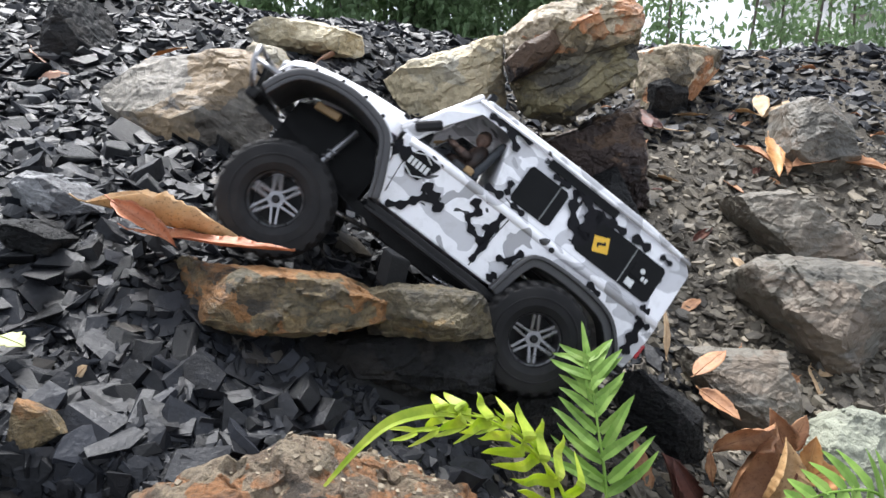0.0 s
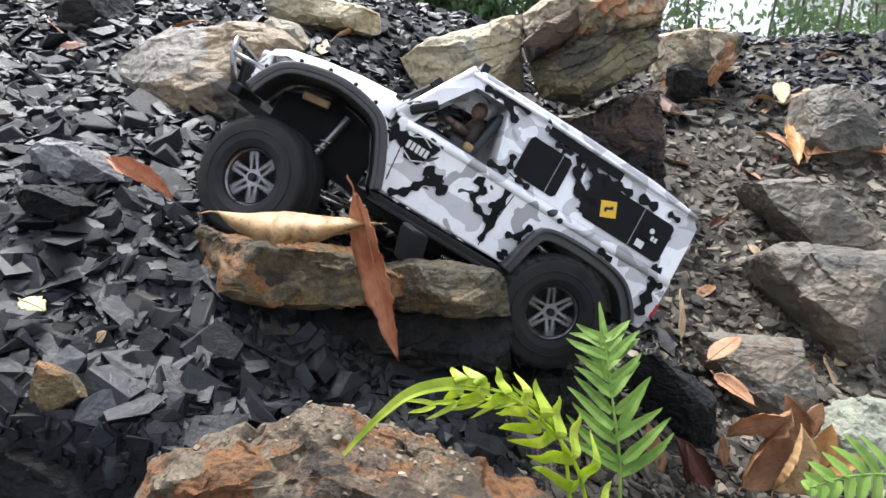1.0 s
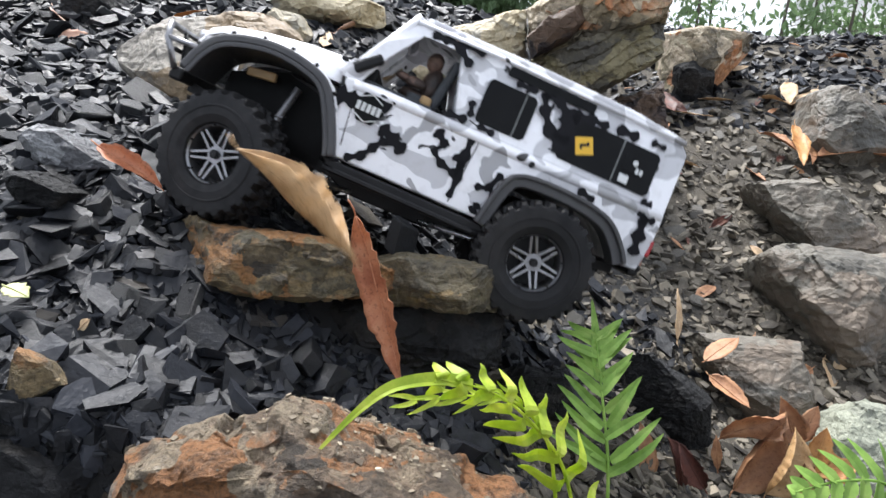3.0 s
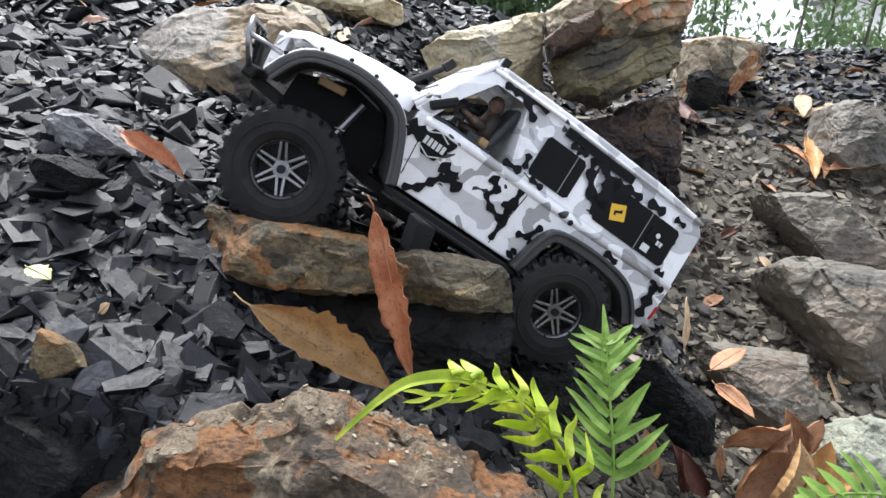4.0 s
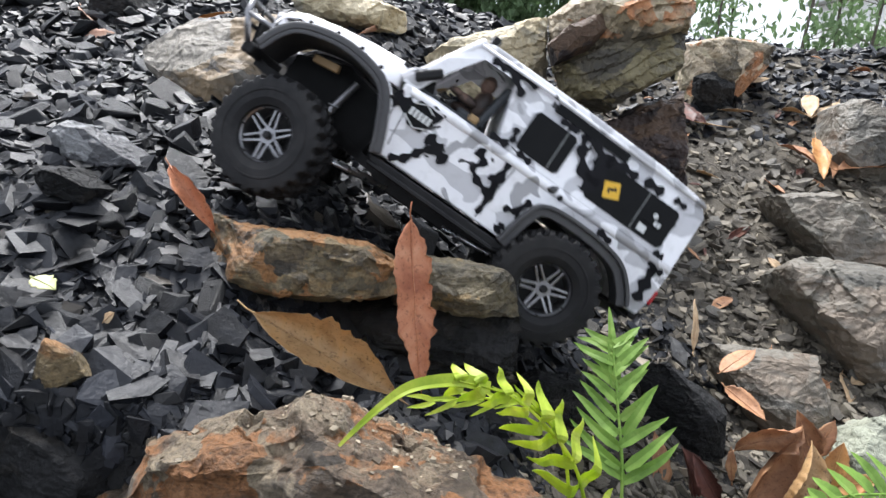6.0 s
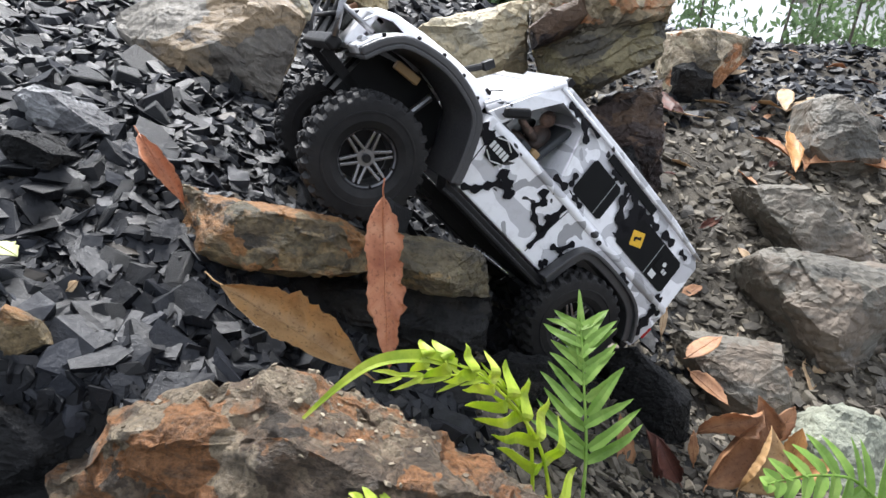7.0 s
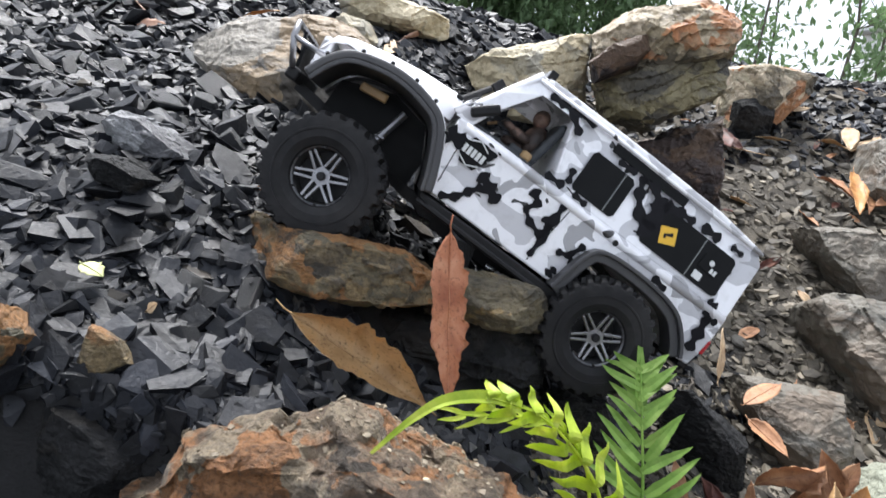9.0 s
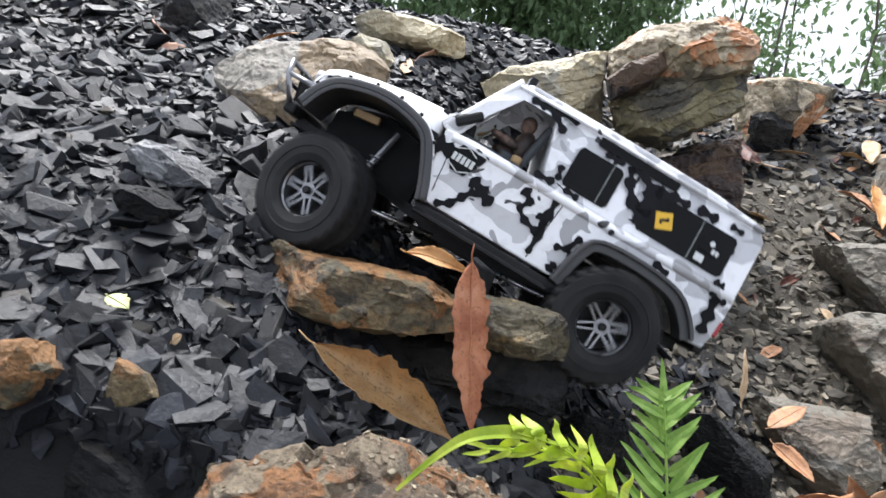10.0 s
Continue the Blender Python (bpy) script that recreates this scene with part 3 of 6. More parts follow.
boulder("long grey rock half sunk in gravel", (0.732, 1.338, 0.083), [(-0.134, 0.057), (-0.031, 0.069), (0.048, 0.023), (0.134, -0.083), (0.071, -0.117), (-0.043, -0.071), (-0.122, 0.017)], 0.134, GREYROCK, 37, lean=0.45)
boulder("broad reddish-grey rock half buried", (0.638, 1.071, -0.001), [(-0.124, 0.056), (-0.082, 0.076), (0.094, 0.065), (0.124, -0.073), (0.030, -0.130), (-0.035, -0.101), (-0.110, 0.018)], 0.124, GREYROCK, 41, lean=0.4)
boulder("flat-topped grey rock among leaves", (0.446, 0.935, -0.081), [(-0.082, 0.048), (0.069, 0.042), (0.082, -0.053), (0.056, -0.082), (-0.023, -0.070), (-0.077, 0.015)], 0.082, GREYROCK, 43, lean=0.4)
boulder("pale green-grey lichened stone", (0.542, 0.797, -0.113), [(-0.060, 0.004), (-0.042, 0.033), (-0.005, 0.048), (0.053, 0.037), (0.060, -0.081), (-0.020, -0.078), (-0.056, -0.059)], 0.072, PALE, 47, lean=0.4)
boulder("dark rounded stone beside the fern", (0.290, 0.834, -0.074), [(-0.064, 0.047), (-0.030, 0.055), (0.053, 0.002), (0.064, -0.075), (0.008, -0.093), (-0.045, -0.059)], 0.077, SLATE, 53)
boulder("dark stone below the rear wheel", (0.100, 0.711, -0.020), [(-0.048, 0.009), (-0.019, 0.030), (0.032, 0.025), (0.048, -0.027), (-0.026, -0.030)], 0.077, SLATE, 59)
boulder("rust-brown layered rock with gritty crust", (-0.081, 0.416, 0.030), [(-0.174, -0.024), (-0.133, 0.032), (-0.094, 0.051), (-0.021, 0.073), (0.011, 0.068), (0.043, 0.047), (0.099, 0.037), (0.143, 0.018), (0.177, -0.007), (0.138, -0.064), (-0.135, -0.083)], 0.123, RUST, 61, lean=0.15, relief=1.1, bed_step=0.025, dip=(-0.35, -0.25, 0.9))
boulder("black slate boulder on the crest", (-0.759, 1.438, 0.476), [(-0.063, -0.064), (-0.029, 0.057), (0.017, 0.057), (0.063, -0.053), (0.058, -0.093), (-0.017, -0.097)], 0.101, SLATE, 67)
boulder("light grey slate slab tilted on the pile", (-0.389, 0.674, 0.232), [(-0.049, 0.009), (-0.033, 0.024), (-0.002, 0.021), (0.029, 0.001), (0.049, -0.018), (0.001, -0.024), (-0.039, -0.011)], 0.049, SLATEL, 71)
boulder("blocky slate piece below the slab", (-0.380, 0.611, 0.201), [(-0.033, 0.018), (0.003, 0.018), (0.033, -0.001), (0.024, -0.018), (-0.023, -0.008)], 0.040, SLATE, 73)
boulder("ochre-stained triangular rock on slate", (-0.288, 0.436, 0.102), [(-0.019, -0.018), (-0.007, 0.020), (0.011, 0.011), (0.020, -0.007), (0.004, -0.017), (-0.012, -0.021)], 0.023, OCHRE, 79)
# Shadow lying on this block is put into its near-black slate colour.
boulder("big slate block coloured dark for the shade there", (-0.285, 0.418, 0.030), [(-0.040, 0.042), (0.000, 0.030), (0.040, 0.006), (0.044, -0.020), (0.014, -0.052), (-0.040, -0.060)], 0.030, SLATE, 83)
boulder("ochre rock at the edge of the pile", (-0.362, 0.418, 0.108), [(-0.025, -0.028), (-0.023, 0.018), (0.009, 0.027), (0.028, 0.007), (0.022, -0.011), (0.003, -0.026)], 0.034, OCHRE, 89)
boulder("brown rock behind the large boulder", (0.678, 1.995, 0.403), [(-0.126, 0.065), (-0.036, 0.090), (0.126, 0.074), (0.117, 0.025), (-0.004, -0.120), (-0.117, -0.153)], 0.151, SAND, 97)
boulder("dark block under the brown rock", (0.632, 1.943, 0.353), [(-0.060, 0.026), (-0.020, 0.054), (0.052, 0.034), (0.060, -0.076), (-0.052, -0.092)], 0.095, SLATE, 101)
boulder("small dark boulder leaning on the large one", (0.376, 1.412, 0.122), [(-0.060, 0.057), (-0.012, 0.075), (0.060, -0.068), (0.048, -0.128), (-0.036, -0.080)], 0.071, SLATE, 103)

# fallen leaves
dry_leaf("pinkish-brown broad dry leaf on slate", (-0.813, 1.391, 0.427), (-0.685, 1.276, 0.364), 0.055, 0.5, LEAF_PINK)
dry_leaf("pale pink curled leaf blade on slate", (-0.717, 1.228, 0.353), (-0.695, 1.307, 0.377), 0.035, 0.4, LEAF_PINK)
dry_leaf("orange dry leaf on the split boulder", (-0.531, 1.265, 0.403), (-0.462, 1.269, 0.423), 0.03, 0.3, LEAF_ORANGE)
dry_leaf("pale straw leaf lying open", (0.798, 1.885, 0.305), (0.860, 1.848, 0.290), 0.068, 0.4, LEAF_PALE)
dry_leaf("pale straw leaf standing upright", (0.909, 1.985, 0.349), (0.859, 1.848, 0.290), 0.047, 0.4, LEAF_PALE)
dry_leaf("pale straw leaf lying open", (0.972, 1.949, 0.333), (0.859, 1.840, 0.288), 0.054, 0.4, LEAF_PALE)
dry_leaf("dry curled brown leaf lying on gravel", (0.737, 1.716, 0.220), (0.797, 1.629, 0.182), 0.054, 0.6, LEAF_BROWN)
dry_leaf("dry curled brown leaf lying on gravel", (0.883, 1.761, 0.241), (0.809, 1.583, 0.160), 0.041, 0.5, LEAF_BROWN)
dry_leaf("dry curled brown leaf lying on gravel", (0.839, 1.761, 0.241), (0.786, 1.575, 0.157), 0.047, 0.6, LEAF_ORANGE)
dry_leaf("dry curled brown leaf lying on gravel", (0.840, 1.629, 0.176), (0.991, 1.656, 0.195), 0.061, 0.7, LEAF_BROWN)
dry_leaf("dry curled brown leaf lying on gravel", (0.963, 1.656, 0.189), (1.063, 1.601, 0.167), 0.061, 0.7, LEAF_BROWN)
dry_leaf("reddish dry leaf against the boulder", (0.524, 1.908, 0.315), (0.546, 1.794, 0.264), 0.068, 0.5, LEAF_RED)
dry_leaf("pale yellow fallen leaf on grit", (0.547, 1.807, 0.265), (0.639, 1.775, 0.255), 0.047, 0.3, LEAF_PALE)
dry_leaf("narrow pale leaf on gravel", (0.634, 1.871, 0.296), (0.714, 1.858, 0.296), 0.027, 0.3, LEAF_PALE)
dry_leaf("pale upright leaf stuck in gravel", (0.304, 0.869, -0.015), (0.314, 0.922, 0.043), 0.016, 0.3, LEAF_PALE)
dry_leaf("broad pale brown leaf on stone", (0.335, 0.845, -0.032), (0.395, 0.890, -0.013), 0.03, 0.3, LEAF_BROWN)
dry_leaf("brown leaf wedged between stones", (0.327, 0.804, -0.034), (0.363, 0.759, -0.055), 0.03, 0.7, LEAF_BROWN)
dry_leaf("light brown forked leaf on stones", (0.586, 1.012, -0.086), (0.571, 0.954, -0.111), 0.03, 0.4, LEAF_PALE)
dry_leaf("light brown forked leaf half", (0.589, 0.990, -0.093), (0.676, 1.040, -0.071), 0.03, 0.4, LEAF_PALE)
dry_leaf("large curled copper-brown leaf", (0.312, 0.714, -0.072), (0.386, 0.722, -0.037), 0.044, 1.3, LEAF_BROWN)
dry_leaf("upright brown leaf among stones", (0.399, 0.713, -0.075), (0.378, 0.725, -0.022), 0.036, 0.9, LEAF_BROWN)
dry_leaf("large folded brown leaf by stones", (0.322, 0.684, -0.118), (0.374, 0.700, -0.042), 0.062, 1.0, LEAF_BROWN)
dry_leaf("large folded brown leaf by stones", (0.348, 0.665, -0.109), (0.376, 0.681, -0.036), 0.056, 1.0, LEAF_TAN)
dry_leaf("dark red-brown leaf by stones", (0.378, 0.674, -0.115), (0.378, 0.689, -0.047), 0.026, 1.3, LEAF_RED)
dry_leaf("tan leaf leaning on a pale stone", (0.419, 0.707, -0.107), (0.432, 0.718, -0.054), 0.03, 0.6, LEAF_ORANGE)
dry_leaf("tan curled leaf by pale stone", (0.419, 0.707, -0.104), (0.471, 0.709, -0.094), 0.035, 0.6, LEAF_ORANGE)
dry_leaf("brown leaf behind the fern", (0.239, 0.719, -0.144), (0.227, 0.736, -0.067), 0.03, 0.5, LEAF_BROWN)
dry_leaf("thin brown leaf among stones", (0.312, 0.707, -0.107), (0.308, 0.715, -0.068), 0.012, 0.4, LEAF_BROWN)
dry_leaf("brown upright leaf in the heap", (0.410, 0.732, -0.082), (0.432, 0.742, -0.039), 0.025, 0.5, LEAF_BROWN)
dry_leaf("dark rotting leaf under the fern", (0.279, 0.720, -0.141), (0.259, 0.732, -0.082), 0.04, 0.9, LEAF_RED)
dry_leaf("dark rotting leaf under the fern", (0.302, 0.711, -0.135), (0.269, 0.722, -0.083), 0.03, 0.9, LEAF_RED)
dry_leaf("pink leaf at the foot of the cream rock", (-0.292, 1.587, 0.413), (-0.254, 1.730, 0.445), 0.035, 0.5, LEAF_PINK)
dry_leaf("tan leaf by the yellowish rock", (-0.296, 1.484, 0.378), (-0.305, 1.587, 0.416), 0.03, 0.5, LEAF_PALE)
dry_leaf("thin pink leaf strip on brown rock", (0.698, 2.170, 0.432), (0.822, 2.198, 0.451), 0.027, 0.2, LEAF_PINK)
dry_leaf("small pale leaf on gravel", (0.754, 2.048, 0.378), (0.829, 2.071, 0.393), 0.027, 0.2, LEAF_PALE)
dry_leaf("small lime-green leaf on slate", (-0.344, 0.498, 0.145), (-0.324, 0.496, 0.137), 0.022, 0.3, LEAF_LIME)
dry_leaf("small yellow leaf scrap on slate", (-0.287, 0.496, 0.113), (-0.279, 0.498, 0.121), 0.01, 0.3, LEAF_PALE)

# ---------------- truck ----------------
def offset_line(pts, d):
    """The open line pts moved d to its left."""
    out = []
    for i, (x, z) in enumerate(pts):
        a, b = pts[max(i - 1, 0)], pts[min(i + 1, len(pts) - 1)]
        tx, tz = b[0] - a[0], b[1] - a[1]
        k = math.hypot(tx, tz)
        out.append((x - tz / k * d, z + tx / k * d))
    return out


def dense(pts, step=0.006):
    """A rounded line through pts."""
    v = [Vector((p[0], 0, p[1])) for p in pts]
    out = []
    for i in range(len(v) - 1):
        p0, p1, p2, p3 = v[max(i - 1, 0)], v[i], v[i + 1], v[min(i + 2, len(v) - 1)]
        k = max(1, int((p2 - p1).length / step))
        for j in range(k):
            t = j / k
            q = 0.5 * ((2 * p1) + (p2 - p0) * t + (2 * p0 - 5 * p1 + 4 * p2 - p3) * t * t + (3 * p1 - p0 - 3 * p2 + p3) * t ** 3)
            out.append((q.x, q.z))
    out.append((v[-1].x, v[-1].z))
    return out


def add_band(bm, line, width, y0, y1, bevel=0.0):
    """A band of the given width along a side-view line, from y0 to y1."""
    outer = offset_line(line, width)
    add_prism(bm, line + outer[::-1], y0, y1, bevel)


def make_wheel(parent, name):
    hub = new(name)
    hub.parent = parent
    bm = bmesh.new()
    W = 0.0245
    prof = [(0.0275, 0.016), (0.030, 0.0215), (0.037, W), (0.0442, W + 0.0002), (0.0446, W + 0.0009), (0.0462, W + 0.0009), (0.0466, W), (0.0505, 0.0243), (0.0535, 0.0240), (0.0568, 0.0230), (0.0590, 0.0205), (0.0600, 0.0178), (0.0600, 0.0098), (0.0600, 0.0076), (0.0600, 0.0012)]
    prof += [(r, -y) for r, y in prof[::-1]]
    n, rings = 156, []
    for r, y in prof:
        ring = []
        for k in range(n):
            if r > 0.052:
                row = 0 if abs(y) > 0.008 else 1
                ph = (k + (0 if y > 0 else 3) + (3 if row else 0) + int(abs(y) * 130) % 3) % 6
                up = ph < 3 or (abs(y) < 0.0098 and abs(y) > 0.0070 and ph < 1)
                deep = 0.0050 if r > 0.058 else 0.0024
                rr = r + (0.0022 if up else 0.0022 - deep)
            else:
                rr = r
            a = 2 * math.pi * k / n
            ring.append(bm.verts.new((rr * math.cos(a), y, rr * math.sin(a))))
        rings.append(ring)
    for u, v in zip(rings, rings[1:]):
        for k in range(n):
            bm.faces.new((u[k], v[k], v[(k + 1) % n], u[(k + 1) % n]))
    bmesh.ops.recalc_face_normals(bm, faces=bm.faces)
    part("tyre", bm, TYRE, hub, "black knobbly off-road tyre with dusty side wall")
    bm = bmesh.new()
    add_lathe(bm, [(0.0262, -0.016), (0.0262, 0.010), (0.0272, 0.0165), (0.0292, 0.0192), (0.0296, 0.0178), (0.0285, 0.012), (0.0285, -0.016)], 48)
    for k in range(6):
        a = 2 * math.pi * k / 6
        for s in (-1, 1):
            m = Matrix.Rotation(a, 4, "Y") @ Matrix.Translation((0.0163, 0.0125, 0.0031 * s)) @ Matrix.Rotation(0.06 * s, 4, "Y") @ Matrix.Rotation(0.14, 4, "Z")
            add_box(bm, (0.0205, 0.0042, 0.0029), m, 0.0006)
    add_lathe(bm, [(0.0002, 0.0135), (0.0085, 0.0135), (0.0092, 0.012), (0.0092, 0.004)], 24)
    part("rim", bm, GUN, hub, "gunmetal six-spoke beadlock rim")
    bm = bmesh.new()
    add_lathe(bm, [(0.0002, 0.0185), (0.0035, 0.0185), (0.0042, 0.0175), (0.0042, 0.0130)], 12)
    add_lathe(bm, [(0.0255, -0.004), (0.0002, -0.004)], 24)
    for k in range(6):
        a = 2 * math.pi * (k + 0.5) / 6
        add_lathe(bm, [(0.0001, 0.0205), (0.0011, 0.0205), (0.0011, 0.017)], 8, Matrix.Translation((0.0278 * math.cos(a), -0.0005, 0.0278 * math.sin(a))))
    part("hub_cap", bm, BLACK, hub, "black hub nut and brake disc")
    return hub


def side(y, z):
    """How far out the cabin's wall stands at height z."""
    k = min(1.0, max(0.0, (z - 0.098) / 0.083))
    return math.copysign(0.0965 - 0.0125 * k - (0.006 * max(0, k - 0.85) / 0.15), y)


ARCH = [(0.222, 0.036), (0.212, 0.059), (0.196, 0.075), (0.158, 0.0855), (0.122, 0.083), (0.098, 0.072), (0.079, 0.038), (0.070, 0.014)]
REAR_ARCH = [(-0.090, 0.014), (-0.099, 0.056), (-0.114, 0.073), (-0.164, 0.076), (-0.208, 0.069), (-0.232, 0.050), (-0.243, 0.034)]

truck = tagged(new("rc_truck"), "white and grey camouflage radio-controlled off-road truck climbing a rock ledge", "toy truck")


def build_truck():
    T = truck
    # lower body tub
    tub = [(0.084, 0.094), (0.077, 0.05), (0.066, 0.017), (-0.088, 0.017)] + [(x, z) for x, z in dense(REAR_ARCH, 0.012)[1:-1]] + [(-0.247, 0.033), (-0.264, 0.034), (-0.269, 0.060), (-0.268, 0.098), (-0.20, 0.0985), (0.05, 0.0975)]
    bm = bmesh.new()
    add_prism(bm, tub, -0.0995, 0.0995, 0.0022)
    body = part("body", bm, CAMO, T, "white body tub in grey and black camouflage wrap")
    # belt crease, a rounded swelling under the windows
    for s in (1, -1):
        bm = bmesh.new()
        add_tube(bm, [(0.074, s * 0.0975, 0.090), (0.0, s * 0.098, 0.0915), (-0.12, s * 0.098, 0.0915), (-0.266, s * 0.0965, 0.094)], 0.0052, 10)
        part("belt_moulding", bm, CAMO, body, smooth=True)
    # door seams
    for s in (1, -1):
        for pts in ([(-0.062, 0.092), (-0.056, 0.021)], [(0.070, 0.086), (0.064, 0.03)], [(-0.062, 0.1), (-0.044, 0.104)]):
            bm = bmesh.new()
            add_tube(bm, [(x, s * 0.0994, z) for x, z in pts], 0.0007, 5)
            part("door_seam", bm, BLACK, body)
    # rear cabin
    bm = bmesh.new()
    cab = [(-0.030, 0.0975), (-0.012, 0.1605), (-0.012, 0.1805), (-0.10, 0.183), (-0.20, 0.1825), (-0.258, 0.1790), (-0.2685, 0.165), (-0.2685, 0.0975)]
    add_prism(bm, cab, -1, 1, 0.0025, lambda x, z, y: side(y, z))
    cabin = part("cabin", bm, CAMO, T, "camouflage hardtop with blacked-out windows")
    bm = bmesh.new()
    roof = [(0.040, 0.1775), (0.030, 0.1835), (-0.10, 0.1862), (-0.20, 0.1856), (-0.262, 0.1800), (-0.262, 0.1770), (0.036, 0.1755)]
    add_prism(bm, roof, -0.0815, 0.0815, 0.0028)
    roof_ob = part("roof", bm, CAMO, T, "rounded camouflage roof")
    for s in (1, -1):
        # roof gutter
        bm = bmesh.new()
        add_tube(bm, [(0.040, s * 0.0842, 0.1745), (-0.05, s * 0.085, 0.1762), (-0.262, s * 0.085, 0.1755)], 0.0022, 8)
        part("gutter", bm, CAMO, roof_ob, smooth=True)
        # narrow roof window
        bm = bmesh.new()
        add_box(bm, (0.098, 0.0014, 0.0105), pose(-0.111, s * 0.0852, 0.1682, s * 9, 0, 0), 0.0006)
        part("roof_window", bm, PANE, cabin, "narrow black roof window")
        # side windows
        for x0, x1 in ((-0.1015, -0.0475), (-0.2425, -0.1375)):
            bm = bmesh.new()
            pts = [(x0, 0.110), (x0 + 0.004, 0.1065), (x1 - 0.003, 0.1065), (x1, 0.110), (x1, 0.149), (x1 - 0.003, 0.153), (x0 + 0.004, 0.153), (x0, 0.149)]
            a, b = (0.0004, 0.0012)
            add_prism(bm, pts, a, b, 0.0, lambda x, z, y, s=s: side(s, z) + s * y)
            pane = part("side_window", bm, PANE, cabin, "glossy black side window")
            bm = bmesh.new()
            xm = x0 + 0.40 * (x1 - x0) if x1 - x0 > 0.08 else x0 + 0.24 * (x1 - x0)
            add_tube(bm, [(xm, side(s, 0.107) + s * 0.0012, 0.107), (xm, side(s, 0.1525) + s * 0.0012, 0.1525)], 0.0006, 5)
            part("window_divider", bm, GREYF, pane)
    # windscreen frame, pillars, glass
    for s in (1, -1):
        bm = bmesh.new()
        add_prism(bm, [(0.088, 0.094), (0.070, 0.094), (0.054, 0.128), (0.030, 0.163), (-0.016, 0.164), (-0.016, 0.180), (0.038, 0.180), (0.062, 0.142)], s * 0.001, -s * 0.004, 0.0, lambda x, z, y, s=s: side(s, z) + y)
        part("door_frame", bm, CAMO, cabin)
        bm = bmesh.new()
        add_tube(bm, [(0.088, s * 0.088, 0.096), (0.040, s * 0.080, 0.180)], 0.0045, 8)
        part("windscreen_pillar", bm, CAMO, cabin, smooth=True)
    bm = bmesh.new()
    add_box(bm, (0.0075, 0.172, 0.020), pose(0.0865, 0, 0.106, 0, -30, 0), 0.002)
    add_box(bm, (0.0075, 0.164, 0.014), pose(0.0445, 0, 0.1735, 0, -30, 0), 0.002)
    part("windscreen_frame", bm, CAMO, cabin)
    bm = bmesh.new()
    add_box(bm, (0.0012, 0.160, 0.072), pose(0.0655, 0, 0.140, 0, -30, 0))
    part("windscreen", bm, GLASS, cabin, "windscreen with the sky's reflection in its white colour")
    # hood
    bm = bmesh.new()
    rows_ = []
    for x, ztop in ((0.090, 0.1165), (0.100, 0.1185), (0.140, 0.1150), (0.180, 0.1080), (0.215, 0.0985), (0.230, 0.0905), (0.236, 0.078)):
        half = 0.083 - 0.12 * max(0, x - 0.10)
        row = []
        for k in range(17):
            a = math.pi * k / 16
            q = abs(math.cos(a)) ** 0.55 * math.copysign(1, math.cos(a))
            lowz = min(0.0865, ztop - 0.012)
            row.append(bm.verts.new((x, half * q, lowz + (ztop - lowz) * math.sin(a) ** 0.55)))
        rows_.append(row)
    for u, v in zip(rows_, rows_[1:]):
        for k in range(16):
            bm.faces.new((u[k], u[k + 1], v[k + 1], v[k]))
    bm.faces.new(rows_[0][::-1])
    bm.faces.new(rows_[-1])
    bmesh.ops.recalc_face_normals(bm, faces=bm.faces)
    hood = part("hood", bm, SNOW, T, "rounded white hood with grey camouflage", smooth=True)
    for s in (1, -1):
        bm = bmesh.new()
        add_tube(bm, [(0.098, s * 0.079, 0.0968), (0.160, s * 0.0735, 0.0955), (0.222, s * 0.066, 0.0845)], 0.0008, 5)
        part("hood_seam", bm, BLACK, hood)
        for x, y, z in ((0.095, 0.072, 0.1125), (0.205, 0.045, 0.0985)):
            bm = bmesh.new()
            add_box(bm, (0.008, 0.005, 0.004), pose(x, s * y, z), 0.001)
            part("hood_latch", bm, BLACK, hood)
    # front wings and flares
    line = dense(ARCH, 0.006)
    rear = dense(REAR_ARCH, 0.006)
    for s in (1, -1):
        bm = bmesh.new()
        add_band(bm, line, -0.0095, s * 0.055, s * 0.108, 0.0015)
        wing = part("front_wing", bm, CAMO, T)
        bm = bmesh.new()
        add_band(bm, line, 0.0045, s * 0.026, s * 0.119, 0.0012)
        fl = part("fender_flare", bm, FLARE, T, "black riveted fender flare")
        bm = bmesh.new()
        add_band(bm, offset_line(line, 0.001), -0.0090, s * 0.104, s * 0.1185, 0.0026)
        part("flare_lip", bm, FLARE, fl)
        top = offset_line(line, -0.0098)
        for k in range(4, len(top) - 8, 4):
            bm = bmesh.new()
            bmesh.ops.create_uvsphere(bm, u_segments=8, v_segments=5, radius=0.0023, matrix=Matrix.Translation((top[k][0], s * 0.1105, top[k][1])))
            part("rivet", bm, BLACK, fl, smooth=True)
        bm = bmesh.new()
        add_band(bm, rear, 0.010, s * 0.085, s * 0.114, 0.0014)
        add_band(bm, offset_line(rear, 0.001), -0.0045, s * 0.104, s * 0.119, 0.0012)
        part("fender_flare", bm, FLARE, T, "black angular rear fender flare")
        # near-black plates put in for the shade inside the wheel wells
        bm = bmesh.new()
        add_prism(bm, [(0.205, 0.056), (0.150, 0.078), (0.105, 0.070), (0.085, 0.035), (0.085, -0.002), (0.205, 0.0)], s * 0.012, s * 0.036)
        part("inner_arch", bm, PANE, T)
        # rock sliders
        bm = bmesh.new()
        add_prism(bm, [(0.075, 0.0135), (0.066, 0.0015), (-0.098, 0.0005), (-0.102, 0.0135)], s * 0.078, s * 0.1055, 0.0018)
